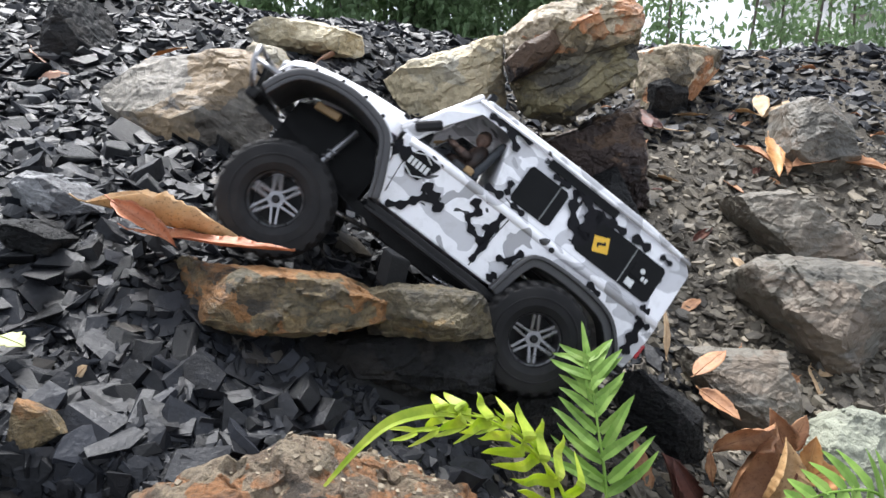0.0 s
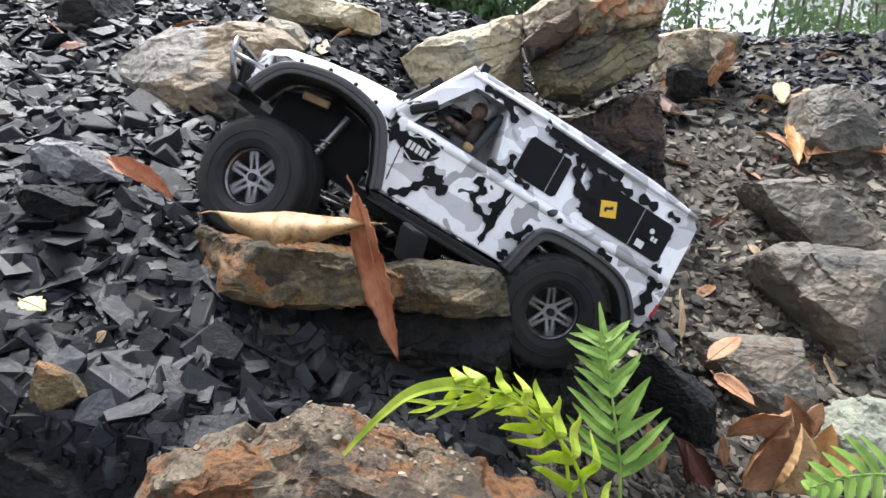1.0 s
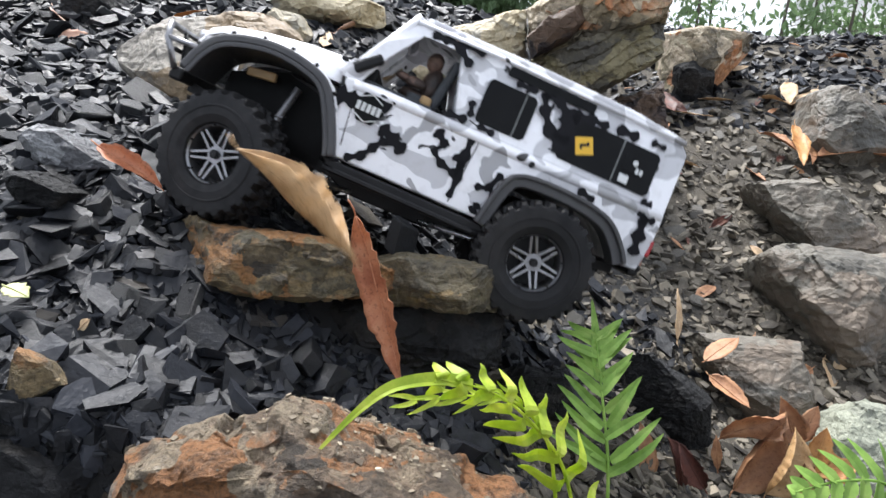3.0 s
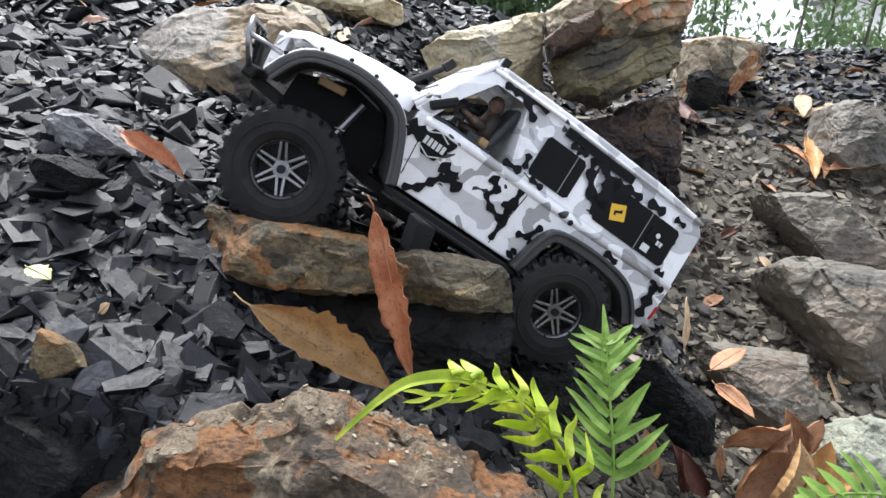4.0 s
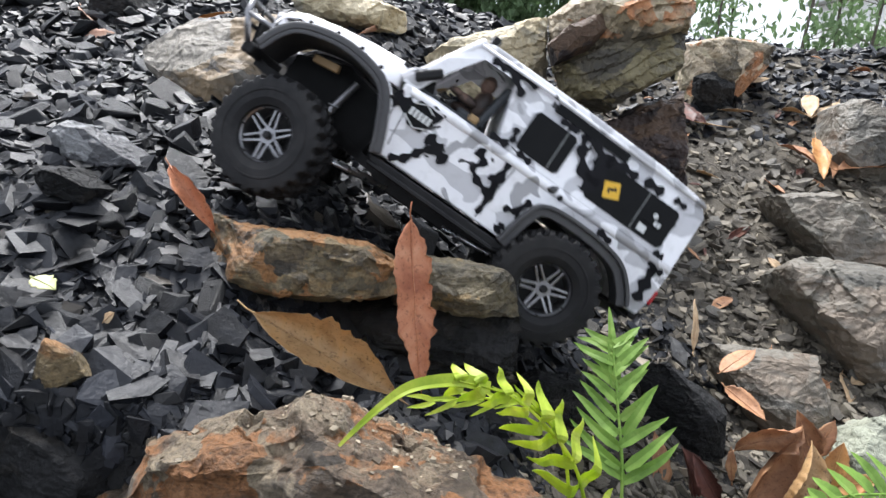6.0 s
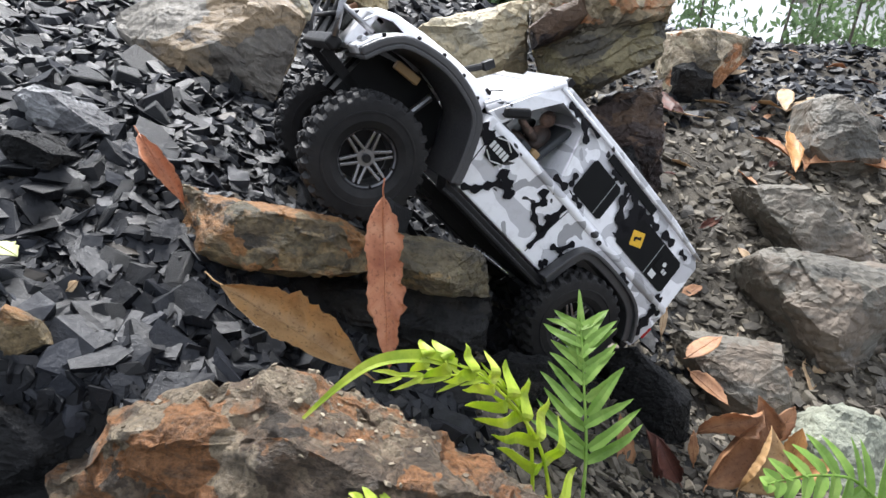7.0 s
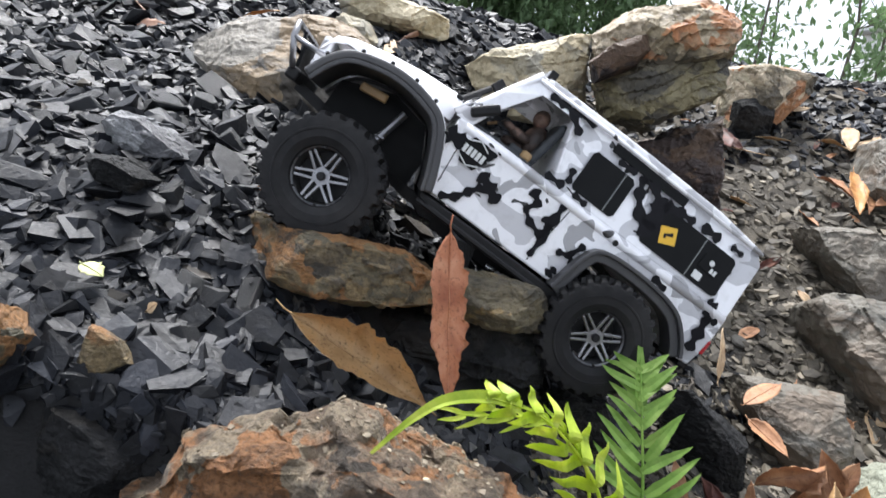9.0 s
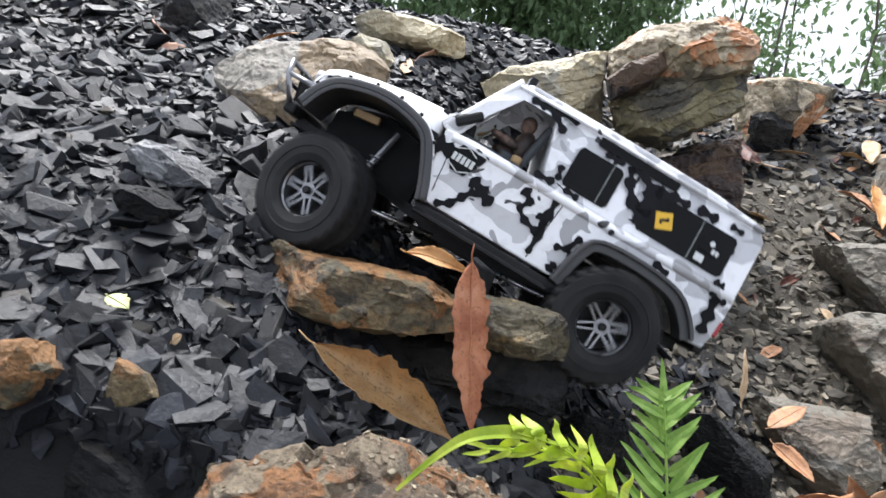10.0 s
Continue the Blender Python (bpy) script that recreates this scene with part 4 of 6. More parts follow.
        add_tube(bm, [(0.070, s * 0.106, 0.004), (0.06, s * 0.111, 0.004), (-0.088, s * 0.111, 0.003), (-0.098, s * 0.106, 0.004)], 0.0032, 8)
        part("rock_slider", bm, BLACK, T, "black rock slider under the doors")
        # mirror
        bm = bmesh.new()
        add_tube(bm, [(0.074, s * 0.092, 0.102), (0.075, s * 0.104, 0.107)], 0.0018, 6)
        add_box(bm, (0.030, 0.008, 0.011), pose(0.068, s * 0.106, 0.113, 0, 42, 0), 0.003)
        part("side_mirror", bm, BLACK, T)
        # tail lamp
        bm = bmesh.new()
        add_box(bm, (0.007, 0.012, 0.018), pose(-0.2675, s * 0.0935, 0.060), 0.0018)
        part("tail_lamp", bm, REDL, T, "red plastic tail lamp")
        # headlamp
        bm = bmesh.new()
        add_lathe(bm, [(0.0002, 0.003), (0.009, 0.002), (0.0115, 0.0), (0.0125, -0.004)], 20, pose(0.2365, s * 0.043, 0.066, 0, 0, -90))
        part("headlamp", bm, LAMP, T, "round clear headlamp", smooth=True)
        bm = bmesh.new()
        add_box(bm, (0.010, 0.022, 0.006), pose(0.226, s * 0.088, 0.050), 0.0015)
        part("indicator", bm, STEEL, T)
        # badge on the front door
        bm = bmesh.new()
        hexa = [(0.052 + 0.0165 * math.cos(a) * (1.0 if k % 2 == 0 else 0.86), 0.0735 + 0.0165 * math.sin(a) * (1.0 if k % 2 == 0 else 0.86)) for k, a in enumerate(math.pi * q / 6 for q in range(12))]
        add_prism(bm, hexa, s * 0.0985, s * 0.1020)
        badge = part("badge", bm, PANE, T, "black hexagonal badge with pale lettering bars")
        for k in range(5):
            bm = bmesh.new()
            add_box(bm, (0.0038, 0.0004, 0.0085), pose(0.0625 - 0.0053 * k, s * 0.1024, 0.0735))
            part("lettering_bar", bm, WHITE, badge)
        for pts in ([(0.0405, 0.082), (0.052, 0.0875), (0.0635, 0.082)], [(0.0405, 0.065), (0.052, 0.0595), (0.0635, 0.065)]):
            bm = bmesh.new()
            add_tube(bm, [(x, s * 0.1022, z) for x, z in pts], 0.0008, 5)
            part("lettering_bar", bm, WHITE, badge)
        # fuel cap
        bm = bmesh.new()
        add_lathe(bm, [(0.0001, 0.002), (0.0028, 0.002), (0.0034, 0.0)], 14, pose(-0.119, s * 0.1025, 0.089, 0, 0, 0 if s > 0 else 180))
        part("fuel_cap", bm, BLACK, T)
    # black camouflage patches on the side that faces the fern
    def camo_patch(spots):
        bm = bmesh.new()
        line = []
        for (x, z, r), (x2, z2, r2) in zip(spots, spots[1:]):
            line += [(x + (x2 - x) * q / 5, z + (z2 - z) * q / 5, r + (r2 - r) * q / 5) for q in range(5)]
        line.append(spots[-1])
        (xa, za, ra), (xb, zb, rb) = line[0], line[-1]
        da, db = Vector((xa - line[1][0], za - line[1][1])).normalized(), Vector((xb - line[-2][0], zb - line[-2][1])).normalized()
        line = [(xa + da.x * ra * q, za + da.y * ra * q, ra * math.sqrt(1 - q * q) + 0.0002) for q in (0.99, 0.85, 0.5)] + line + [(xb + db.x * rb * q, zb + db.y * rb * q, rb * math.sqrt(1 - q * q) + 0.0002) for q in (0.5, 0.85, 0.99)]
        rows = []
        for k, (x, z, r) in enumerate(line):
            a, b = line[max(k - 1, 0)], line[min(k + 1, len(line) - 1)]
            n = Vector((-(b[1] - a[1]), b[0] - a[0])).normalized()
            r *= 1.10 + 0.45 * math.cos(2 * math.pi * (k - 3) / 5) + 0.3 * noise.noise((x * 300, z * 300, 3.0))
            rows.append([bm.verts.new((x + n.x * r * s, 0.1012 if z + n.y * r * s < 0.096 else side(1, z + n.y * r * s) + 0.0013, z + n.y * r * s)) for s in (1, 0, -1)])
        for u, v in zip(rows, rows[1:]):
            for k in (0, 1):
                bm.faces.new((u[k], u[k + 1], v[k + 1], v[k]))
        bmesh.ops.recalc_face_normals(bm, faces=bm.faces)
        part("camo_patch", bm, INK, body, "black camouflage blotch")
    camo_patch([(0.0818, 0.0752, 0.0066), (0.0697, 0.0756, 0.0060), (0.0553, 0.0818, 0.0054), (0.0363, 0.0842, 0.0054)])
    camo_patch([(0.0303, 0.0609, 0.0054), (0.0188, 0.0559, 0.0060), (0.0077, 0.0505, 0.0054)])
    camo_patch([(0.0262, 0.0507, 0.0036), (0.0334, 0.0404, 0.0036), (0.0414, 0.0281, 0.0036), (0.0537, 0.0210, 0.0032)])
    camo_patch([(-0.0213, 0.0800, 0.0048), (-0.0302, 0.0729, 0.0036), (-0.0232, 0.0619, 0.0024), (-0.0348, 0.0534, 0.0030), (-0.0509, 0.0493, 0.0036), (-0.0534, 0.0603, 0.0036), (-0.0458, 0.0656, 0.0030)])
    camo_patch([(-0.0536, 0.0879, 0.0030), (-0.0535, 0.0711, 0.0042), (-0.0557, 0.0465, 0.0036), (-0.0548, 0.0273, 0.0024)])
    camo_patch([(-0.0775, 0.0468, 0.0030), (-0.0881, 0.0502, 0.0030), (-0.0951, 0.0660, 0.0030)])
    camo_patch([(-0.0896, 0.0504, 0.0030), (-0.0945, 0.0470, 0.0030)])
    camo_patch([(-0.0830, 0.0240, 0.0042), (-0.0850, 0.0290, 0.0036)])
    camo_patch([(0.0204, 0.1690, 0.0036), (0.0071, 0.1690, 0.0036)])
    camo_patch([(0.0052, 0.1720, 0.0036), (-0.0075, 0.1668, 0.0036), (-0.0224, 0.1558, 0.0036)])
    camo_patch([(-0.0068, 0.1725, 0.0044), (-0.0307, 0.1735, 0.0036)])
    camo_patch([(-0.0209, 0.1020, 0.0030), (-0.0386, 0.1030, 0.0036)])
    camo_patch([(-0.0400, 0.1217, 0.0030), (-0.0425, 0.1100, 0.0030)])
    camo_patch([(-0.0557, 0.1030, 0.0026), (-0.0700, 0.1015, 0.0026)])
    camo_patch([(-0.1059, 0.1600, 0.0036), (-0.1107, 0.1463, 0.0048), (-0.1230, 0.1285, 0.0048), (-0.1388, 0.1206, 0.0084)])
    camo_patch([(-0.1059, 0.1600, 0.0030), (-0.1213, 0.1605, 0.0036), (-0.1365, 0.1500, 0.0084), (-0.1411, 0.1301, 0.0096)])
    camo_patch([(-0.1451, 0.1530, 0.0060), (-0.1595, 0.1570, 0.0042), (-0.1761, 0.1573, 0.0036)])
    camo_patch([(-0.1916, 0.1600, 0.0048), (-0.2091, 0.1600, 0.0042)])
    camo_patch([(-0.2295, 0.1624, 0.0030), (-0.2418, 0.1618, 0.0024)])
    camo_patch([(-0.0755, 0.1590, 0.0024), (-0.0944, 0.1600, 0.0030)])
    camo_patch([(-0.1766, 0.0852, 0.0036), (-0.1907, 0.0817, 0.0030)])
    camo_patch([(-0.2422, 0.1014, 0.0036), (-0.2485, 0.1000, 0.0042)])
    camo_patch([(-0.2440, 0.0900, 0.0036), (-0.2485, 0.0850, 0.0042), (-0.2512, 0.0669, 0.0054), (-0.2530, 0.0511, 0.0048)])
    camo_patch([(-0.2485, 0.0850, 0.0036), (-0.2583, 0.0870, 0.0030)])
    # window stickers, on the side that faces the fern
    bm = bmesh.new()
    yy = side(1, 0.129) + 0.0016
    add_box(bm, (0.0185, 0.0005, 0.0185), pose(-0.162, yy, 0.129, 8, 45 - 22, 0), 0.0)
    sign = part("warning_sticker", bm, YELLOW, T, "yellow square warning sticker with a dark figure")
    for dx, dz, w, hgt in ((0.0, 0.001, 0.007, 0.0028), (0.003, -0.002, 0.0024, 0.005), (-0.003, 0.003, 0.0026, 0.004)):
        bm = bmesh.new()
        add_box(bm, (w, 0.0004, hgt), pose(-0.162 + dx, yy + 0.0005, 0.129 + dz, 8, 23, 0))
        part("sticker_mark", bm, BLACK, sign)
    bm = bmesh.new()
    add_box(bm, (0.024, 0.0005, 0.016), pose(-0.2190, yy, 0.1315, 8, -4, 0), 0.0)
    rally = part("oval_sticker", bm, PANE, T, "black and white sticker with lettering bars")
    for k in range(5):
        bm = bmesh.new()
        add_box(bm, (0.0034, 0.0004, 0.0055), pose(-0.2095 - 0.0046 * k, yy + 0.0006, 0.1275, 8, -4, 0))
        part("lettering_bar", bm, WHITE, rally)
    bm = bmesh.new()
    add_lathe(bm, [(0.0001, 0.0004), (0.0030, 0.0004), (0.0030, 0.0)], 18, pose(-0.219, yy + 0.0004, 0.1345, 8, 0, 0))
    part("sticker_disc", bm, WHITE, rally)
    bm = bmesh.new()
    add_box(bm, (0.0105, 0.0005, 0.0085), pose(-0.2125, side(1, 0.115) + 0.0016, 0.1150, 8, 0, 0))
    part("small_sticker", bm, WHITE, T)
    # steel bar added along the roof's front edge, and snorkel
    bm = bmesh.new()
    add_box(bm, (0.011, 0.105, 0.0085), pose(0.031, 0.012, 0.1885), 0.0015)
    bar = part("light_bar", bm, STEEL, T, "bare steel bar on the roof edge")
    bm = bmesh.new()
    add_box(bm, (0.009, 0.006, 0.010), pose(0.031, 0.068, 0.1885), 0.001)
    part("end_cap", bm, BLACK, bar)
    bm = bmesh.new()
    add_tube(bm, [(0.125, -0.082, 0.096), (0.105, -0.094, 0.108), (0.066, -0.092, 0.166)], 0.0045, 8)
    add_box(bm, (0.012, 0.013, 0.016), pose(0.061, -0.092, 0.174, 0, -25, 0), 0.002)
    part("snorkel", bm, BLACK, T, "black air snorkel along the windscreen pillar")
    # wiper
    bm = bmesh.new()
    add_tube(bm, [(0.091, 0.03, 0.112), (0.077, 0.055, 0.130)], 0.0009, 5)
    part("wiper", bm, BLACK, T)
    # front face with slotted grille
    bm = bmesh.new()
    add_box(bm, (0.012, 0.130, 0.044), pose(0.2315, 0, 0.060, 0, 6, 0), 0.003)
    face = part("front_panel", bm, CAMO, T)
    for k in range(7):
        bm = bmesh.new()
        add_box(bm, (0.004, 0.0045, 0.026), pose(0.2375, (k - 3) * 0.0082, 0.064, 0, 6, 0), 0.0012)
        part("grille_slot", bm, PANE, face)
    # bumper and bull bar
    bm = bmesh.new()
    add_box(bm, (0.014, 0.150, 0.014), pose(0.243, 0, 0.030), 0.003)
    bumper = part("front_bumper", bm, BLACK, T, "black steel front bumper")
    bm = bmesh.new()
    add_tube(bm, [(0.246, -0.076, 0.034), (0.262, -0.077, 0.060), (0.266, -0.070, 0.074), (0.266, 0.070, 0.074), (0.262, 0.077, 0.060), (0.246, 0.076, 0.034)], 0.0032, 10)
    part("bull_bar", bm, GUN, bumper, "scuffed steel bull bar hoop", smooth=True)
    for y in (-0.03, 0.03):
        bm = bmesh.new()
        add_tube(bm, [(0.247, y, 0.036), (0.264, y, 0.073)], 0.0026, 8)
        part("bar_upright", bm, BLACK, bumper, smooth=True)
    for s in (1, -1):
        bm = bmesh.new()
        add_tube(bm, [(0.262, s * 0.077, 0.060), (0.224, s * 0.082, 0.062)], 0.0028, 8)
        part("bar_stay", bm, GUN, bumper, smooth=True)
    bm = bmesh.new()
    add_tube(bm, [(0.258, -0.06, 0.052), (0.258, 0.06, 0.052)], 0.0024, 8)
    part("bar_crosspiece", bm, BLACK, bumper, smooth=True)
    bm = bmesh.new()
    add_box(bm, (0.004, 0.112, 0.034), pose(0.2495, 0, 0.050, 0, 12, 0), 0.001)
    part("bar_guard", bm, PANE, bumper, "dark mesh guard behind the bull bar")
    # rear bumper
    bm = bmesh.new()
    add_box(bm, (0.012, 0.168, 0.014), pose(-0.268, 0, 0.034), 0.003)
    part("rear_bumper", bm, BLACK, T)
    # spare details of the cabin
    bm = bmesh.new()
    add_box(bm, (0.080, 0.165, 0.004), pose(0.035, 0, 0.0995))
    part("cabin_floor", bm, SEAT, T)
    bm = bmesh.new()
    add_box(bm, (0.016, 0.150, 0.016), pose(0.066, 0, 0.108), 0.003)
    part("dashboard", bm, BLACK, T)
    for y in (0.045, -0.045):
        bm = bmesh.new()
        add_box(bm, (0.030, 0.046, 0.012), pose(0.010, y, 0.1045), 0.004)
        add_box(bm, (0.010, 0.046, 0.056), pose(-0.008, y, 0.130, 0, -10, 0), 0.004)
        part("seat", bm, SEAT, T, "grey-blue moulded seat")
    bm = bmesh.new()
    add_tube(bm, [(0.055, 0.045, 0.112), (0.047, 0.045, 0.119)], 0.0018, 6)
    bmesh.ops.create_circle(bm, segments=14, radius=0.013, cap_ends=True, matrix=pose(0.046, 0.045, 0.120, 0, 60, 0))
    part("steering_wheel", bm, SKINP, T)
    bm = bmesh.new()
    for c, r, sc in (((0.004, 0.046, 0.125), 0.015, (0.85, 1.15, 1.35)), ((0.010, 0.046, 0.150), 0.0095, (1, 0.9, 1.15)), ((0.022, 0.060, 0.121), 0.0065, (2.2, 0.9, 0.9)), ((0.018, 0.046, 0.110), 0.009, (1.9, 1.3, 0.8)), ((0.036, 0.062, 0.122), 0.0055, (1.5, 0.9, 0.8))):
        bmesh.ops.create_icosphere(bm, subdivisions=2, radius=r, matrix=Matrix.Translation(c) @ Matrix.Diagonal((*sc, 1)))
    part("driver_doll", bm, DOLLM, T, "small brown driver doll in the cabin", smooth=True)
    bm = bmesh.new()
    add_box(bm, (0.012, 0.012, 0.010), pose(0.004, 0.068, 0.1065), 0.003)
    part("seat_box", bm, SKINP, T)
    # chassis
    for s in (1, -1):
        bm = bmesh.new()
        add_prism(bm, [(0.24, 0.028), (0.18, 0.022), (0.08, 0.006), (-0.10, 0.006), (-0.20, 0.024), (-0.262, 0.030), (-0.262, 0.020), (-0.20, 0.012), (-0.10, -0.006), (0.08, -0.006), (0.18, 0.010), (0.24, 0.018)], s * 0.030, s * 0.036)
        part("chassis_rail", bm, BLACK, T)
        for x, z in ((FRONT_X, FRONT_Z), (REAR_X, REAR_Z)):
            bm = bmesh.new()
            add_tube(bm, [(x - 0.012, s * 0.062, z + 0.008), (x - 0.030, s * 0.052, 0.066)], 0.0042, 8)
            k = 26
            add_tube(bm, [(x - 0.012 - 0.018 * q / k * 0.6 + 0.0068 * math.cos(q * 1.6), s * (0.062 - 0.006 * q / k) + 0.0068 * math.sin(q * 1.6), z + 0.012 + (0.040 - z * 0.4) * q / k) for q in range(k + 1)], 0.0010, 5)
            part("shock_absorber", bm, GUN, T, "coil-over shock absorber")
            bm = bmesh.new()
            add_tube(bm, [(x, s * 0.055, z), (x * 0.25, s * 0.036, -0.012)], 0.0030, 8)
            part("suspension_link", bm, STEEL, T, smooth=True)
    for x, z in ((FRONT_X, FRONT_Z), (REAR_X, REAR_Z)):
        bm = bmesh.new()
        add_tube(bm, [(x, -0.105, z), (x, 0.105, z)], 0.0070, 10)
        bmesh.ops.create_uvsphere(bm, u_segments=14, v_segments=8, radius=0.018, matrix=Matrix.Translation((x, -0.018, z)))
        part("axle", bm, BLACK, T)
        bm = bmesh.new()
        add_tube(bm, [(x + 0.014, -0.085, z + 0.004), (x + 0.014, 0.085, z + 0.004)], 0.0022, 6)
        part("tie_rod", bm, STEEL, T)
    bm = bmesh.new()
    add_prism(bm, [(0.07, -0.004), (0.05, -0.016), (-0.05, -0.016), (-0.07, -0.004)], -0.035, 0.035, 0.002)
    part("skid_plate", bm, BLACK, T)
    bm = bmesh.new()
    add_box(bm, (0.040, 0.030, 0.024), pose(0.175, 0.005, 0.038), 0.003)
    part("motor", bm, BLACK, T)
    bm = bmesh.new()
    add_box(bm, (0.030, 0.010, 0.009), pose(0.168, 0.060, 0.064, 0, 8, 0), 0.0015)
    part("servo_horn", bm, SKINP, T, "tan steering servo piece in the dark wheel well")


SNOW = plain_mat("white_wrap_film", (0.82, 0.82, 0.84), 0.4, 0, 14, 0.05, 0.0, None, 0.2)
INK = plain_mat("black_wrap_film", (0.008, 0.008, 0.010), 0.5, 0, 200, 0.2, 0.0)
INK.node_tree.nodes["Principled BSDF"].inputs["Specular IOR Level"].default_value = 0.12
FRONT_X, FRONT_Z, REAR_X, REAR_Z = 0.160, -0.030, -0.158, 0.0
# White base colour stands in for the sky reflected in the windscreen.
GLASS, gn, gl, gp = mat_base("sky_white_windscreen")
gp.inputs["Base Color"].default_value = (0.86, 0.87, 0.9, 1)
gp.inputs["Transmission Weight"].default_value = 0.12
gp.inputs["Roughness"].default_value = 0.12
gp.inputs["IOR"].default_value = 1.2
LAMP, ln, ll, lp = mat_base("headlamp_glass")
lp.inputs["Base Color"].default_value = (0.7, 0.72, 0.74, 1)
lp.inputs["Roughness"].default_value = 0.08
lp.inputs["Coat Weight"].default_value = 1.0
build_truck()
wheels = [make_wheel(truck, "wheel") for _ in range(4)]


# ---------------- fern ----------------
def smooth_line(pts, k=8):
    v = [Vector(p) for p in pts]
    out = []
    for i in range(len(v) - 1):
        p0, p1, p2, p3 = v[max(i - 1, 0)], v[i], v[i + 1], v[min(i + 2, len(v) - 1)]
        for j in range(k):
            t = j / k
            out.append(0.5 * ((2 * p1) + (p2 - p0) * t + (2 * p0 - 5 * p1 + 4 * p2 - p3) * t * t + (3 * p1 - p0 - 3 * p2 + p3) * t ** 3))
    return out + [v[-1]]


def leaflet(length, width, droop, seed, wavy=0.0):
    bm = bmesh.new()
    k = 10
    top, bot = [], []
    for i in range(k + 1):
        u = i / k
        w = width * 0.5 * ((1 - u ** 2.2) ** 0.8 * (0.6 + 0.4 * min(1, u * 5)) + 0.02) * (1 + 0.16 * noise.noise((u * 8, seed, 1)))
        z = -droop * length * u * u + wavy * length * 0.12 * math.sin(u * 7 + seed)
        y = 0.06 * length * math.sin(u * 2.4 + seed)
        top.append([bm.verts.new((u * length, y + s * w, z + abs(s) * w * 0.22)) for s in (-1, 0, 1)])
        bot.append([bm.verts.new((u * length, y + s * w, z + abs(s) * w * 0.22 - 0.00025)) for s in (-1, 0, 1)])
    for i in range(k):
        for j in range(2):
            bm.faces.new((top[i][j], top[i + 1][j], top[i + 1][j + 1], top[i][j + 1]))
            bm.faces.new((bot[i][j + 1], bot[i + 1][j + 1], bot[i + 1][j], bot[i][j]))
        bm.faces.new((top[i + 1][0], top[i][0], bot[i][0], bot[i + 1][0]))
        bm.faces.new((top[i][2], top[i + 1][2], bot[i + 1][2], bot[i][2]))
    return bm


def fern_frond(label, pts, count, length, width, material, facing, seed, start=0.15, shape=None, wavy=0.0, sweep=52, droop=0.25, stop=0.985):
    """A frond: a tapered stalk with leaflets in two ranks; facing is the way that its upper side looks."""
    rnd = random.Random(seed)
    line = smooth_line(pts)
    bm = bmesh.new()
    add_tube(bm, line, [0.0020 * (1 - 0.75 * i / len(line)) for i in range(len(line))], 6)
    fern = thing("fern_frond", bm, material, label, "fern", "fern fronds by the rocks", smooth=True)
    for i in range(count):
        u = start + (1 - start) * i / (count - 1) * stop
        q = u * (len(line) - 1)
        a = int(min(q, len(line) - 2))
        p = line[a].lerp(line[a + 1], q - a)
        d = (line[min(a + 2, len(line) - 1)] - line[max(a - 1, 0)]).normalized()
        f = Vector(facing).normalized()
        across = d.cross(f).normalized()
        f = across.cross(d).normalized()
        grow = (shape(u) if shape else math.sin(math.pi * min(1, 0.22 + 0.78 * u)) ** 0.8 + 0.12) * (1 + rnd.uniform(-0.1, 0.1))
        for s in (1, -1):
            ang = radians(sweep + rnd.uniform(-7, 7))
            x = (d * math.cos(ang) + across * s * math.sin(ang)).normalized()
            z = (f - x * f.dot(x)).normalized()
            y = z.cross(x)
            m = Matrix((x, y, z)).transposed().to_4x4()
            ob = part("leaflet", leaflet(length * grow, width * (0.75 + 0.25 * grow), droop + rnd.uniform(-0.1, 0.15), rnd.uniform(0, 50), wavy), material, fern)
            ob.matrix_basis = Matrix.Translation(p) @ m @ pose(0, 0, 0, rnd.uniform(-12, 12), 0, 0)
    return fern


def blade_tail(fern, pts, width, material):
    """The long undivided end of a young frond."""
    line = smooth_line(pts, 6)
    bm = bmesh.new()
    rows = []
    for i, p in enumerate(line):
        u = i / (len(line) - 1)
        d = (line[min(i + 1, len(line) - 1)] - line[max(i - 1, 0)]).normalized()
        a = d.cross(Vector((0.2, -0.8, 0.55))).normalized()
        w = width * (0.35 + 0.65 * math.sin(math.pi * min(1, 0.25 + u * 0.75))) * (1 - u) ** 0.35 + 0.0003
        rows.append([bm.verts.new(p + a * s * w + Vector((0, 0, (abs(s) - 0.5) * w * 0.5 - e))) for e in (0, 0.0004) for s in (-1, 0, 1)])
    for u, v in zip(rows, rows[1:]):
        for j in (0, 1):
            bm.faces.new((u[j], u[j + 1], v[j + 1], v[j]))
            bm.faces.new((v[j + 3], v[j + 4], u[j + 4], u[j + 3]))
        bm.faces.new((u[0], v[0], v[3], u[3]))
        bm.faces.new((v[2], u[2], u[5], v[5]))
    part("blade_tip", bm, material, fern)


f1 = fern_frond("upright bright green fern frond with a browned tip", [(0.151, 0.550, -0.085), (0.152, 0.570, -0.027), (0.148, 0.602, 0.026), (0.145, 0.631, 0.066), (0.1445, 0.645, 0.080)], 11, 0.064, 0.0110, FERN, (-0.15, -1, 0.25), 5, 0.22, lambda u: 1.15 - 0.75 * u, 0.2, 50, 0.12, 0.74)
blade_tail(f1, [(0.147, 0.612, 0.038), (0.1455, 0.627, 0.058), (0.1445, 0.645, 0.080), (0.144, 0.669, 0.101)], 0.0066, FERN)
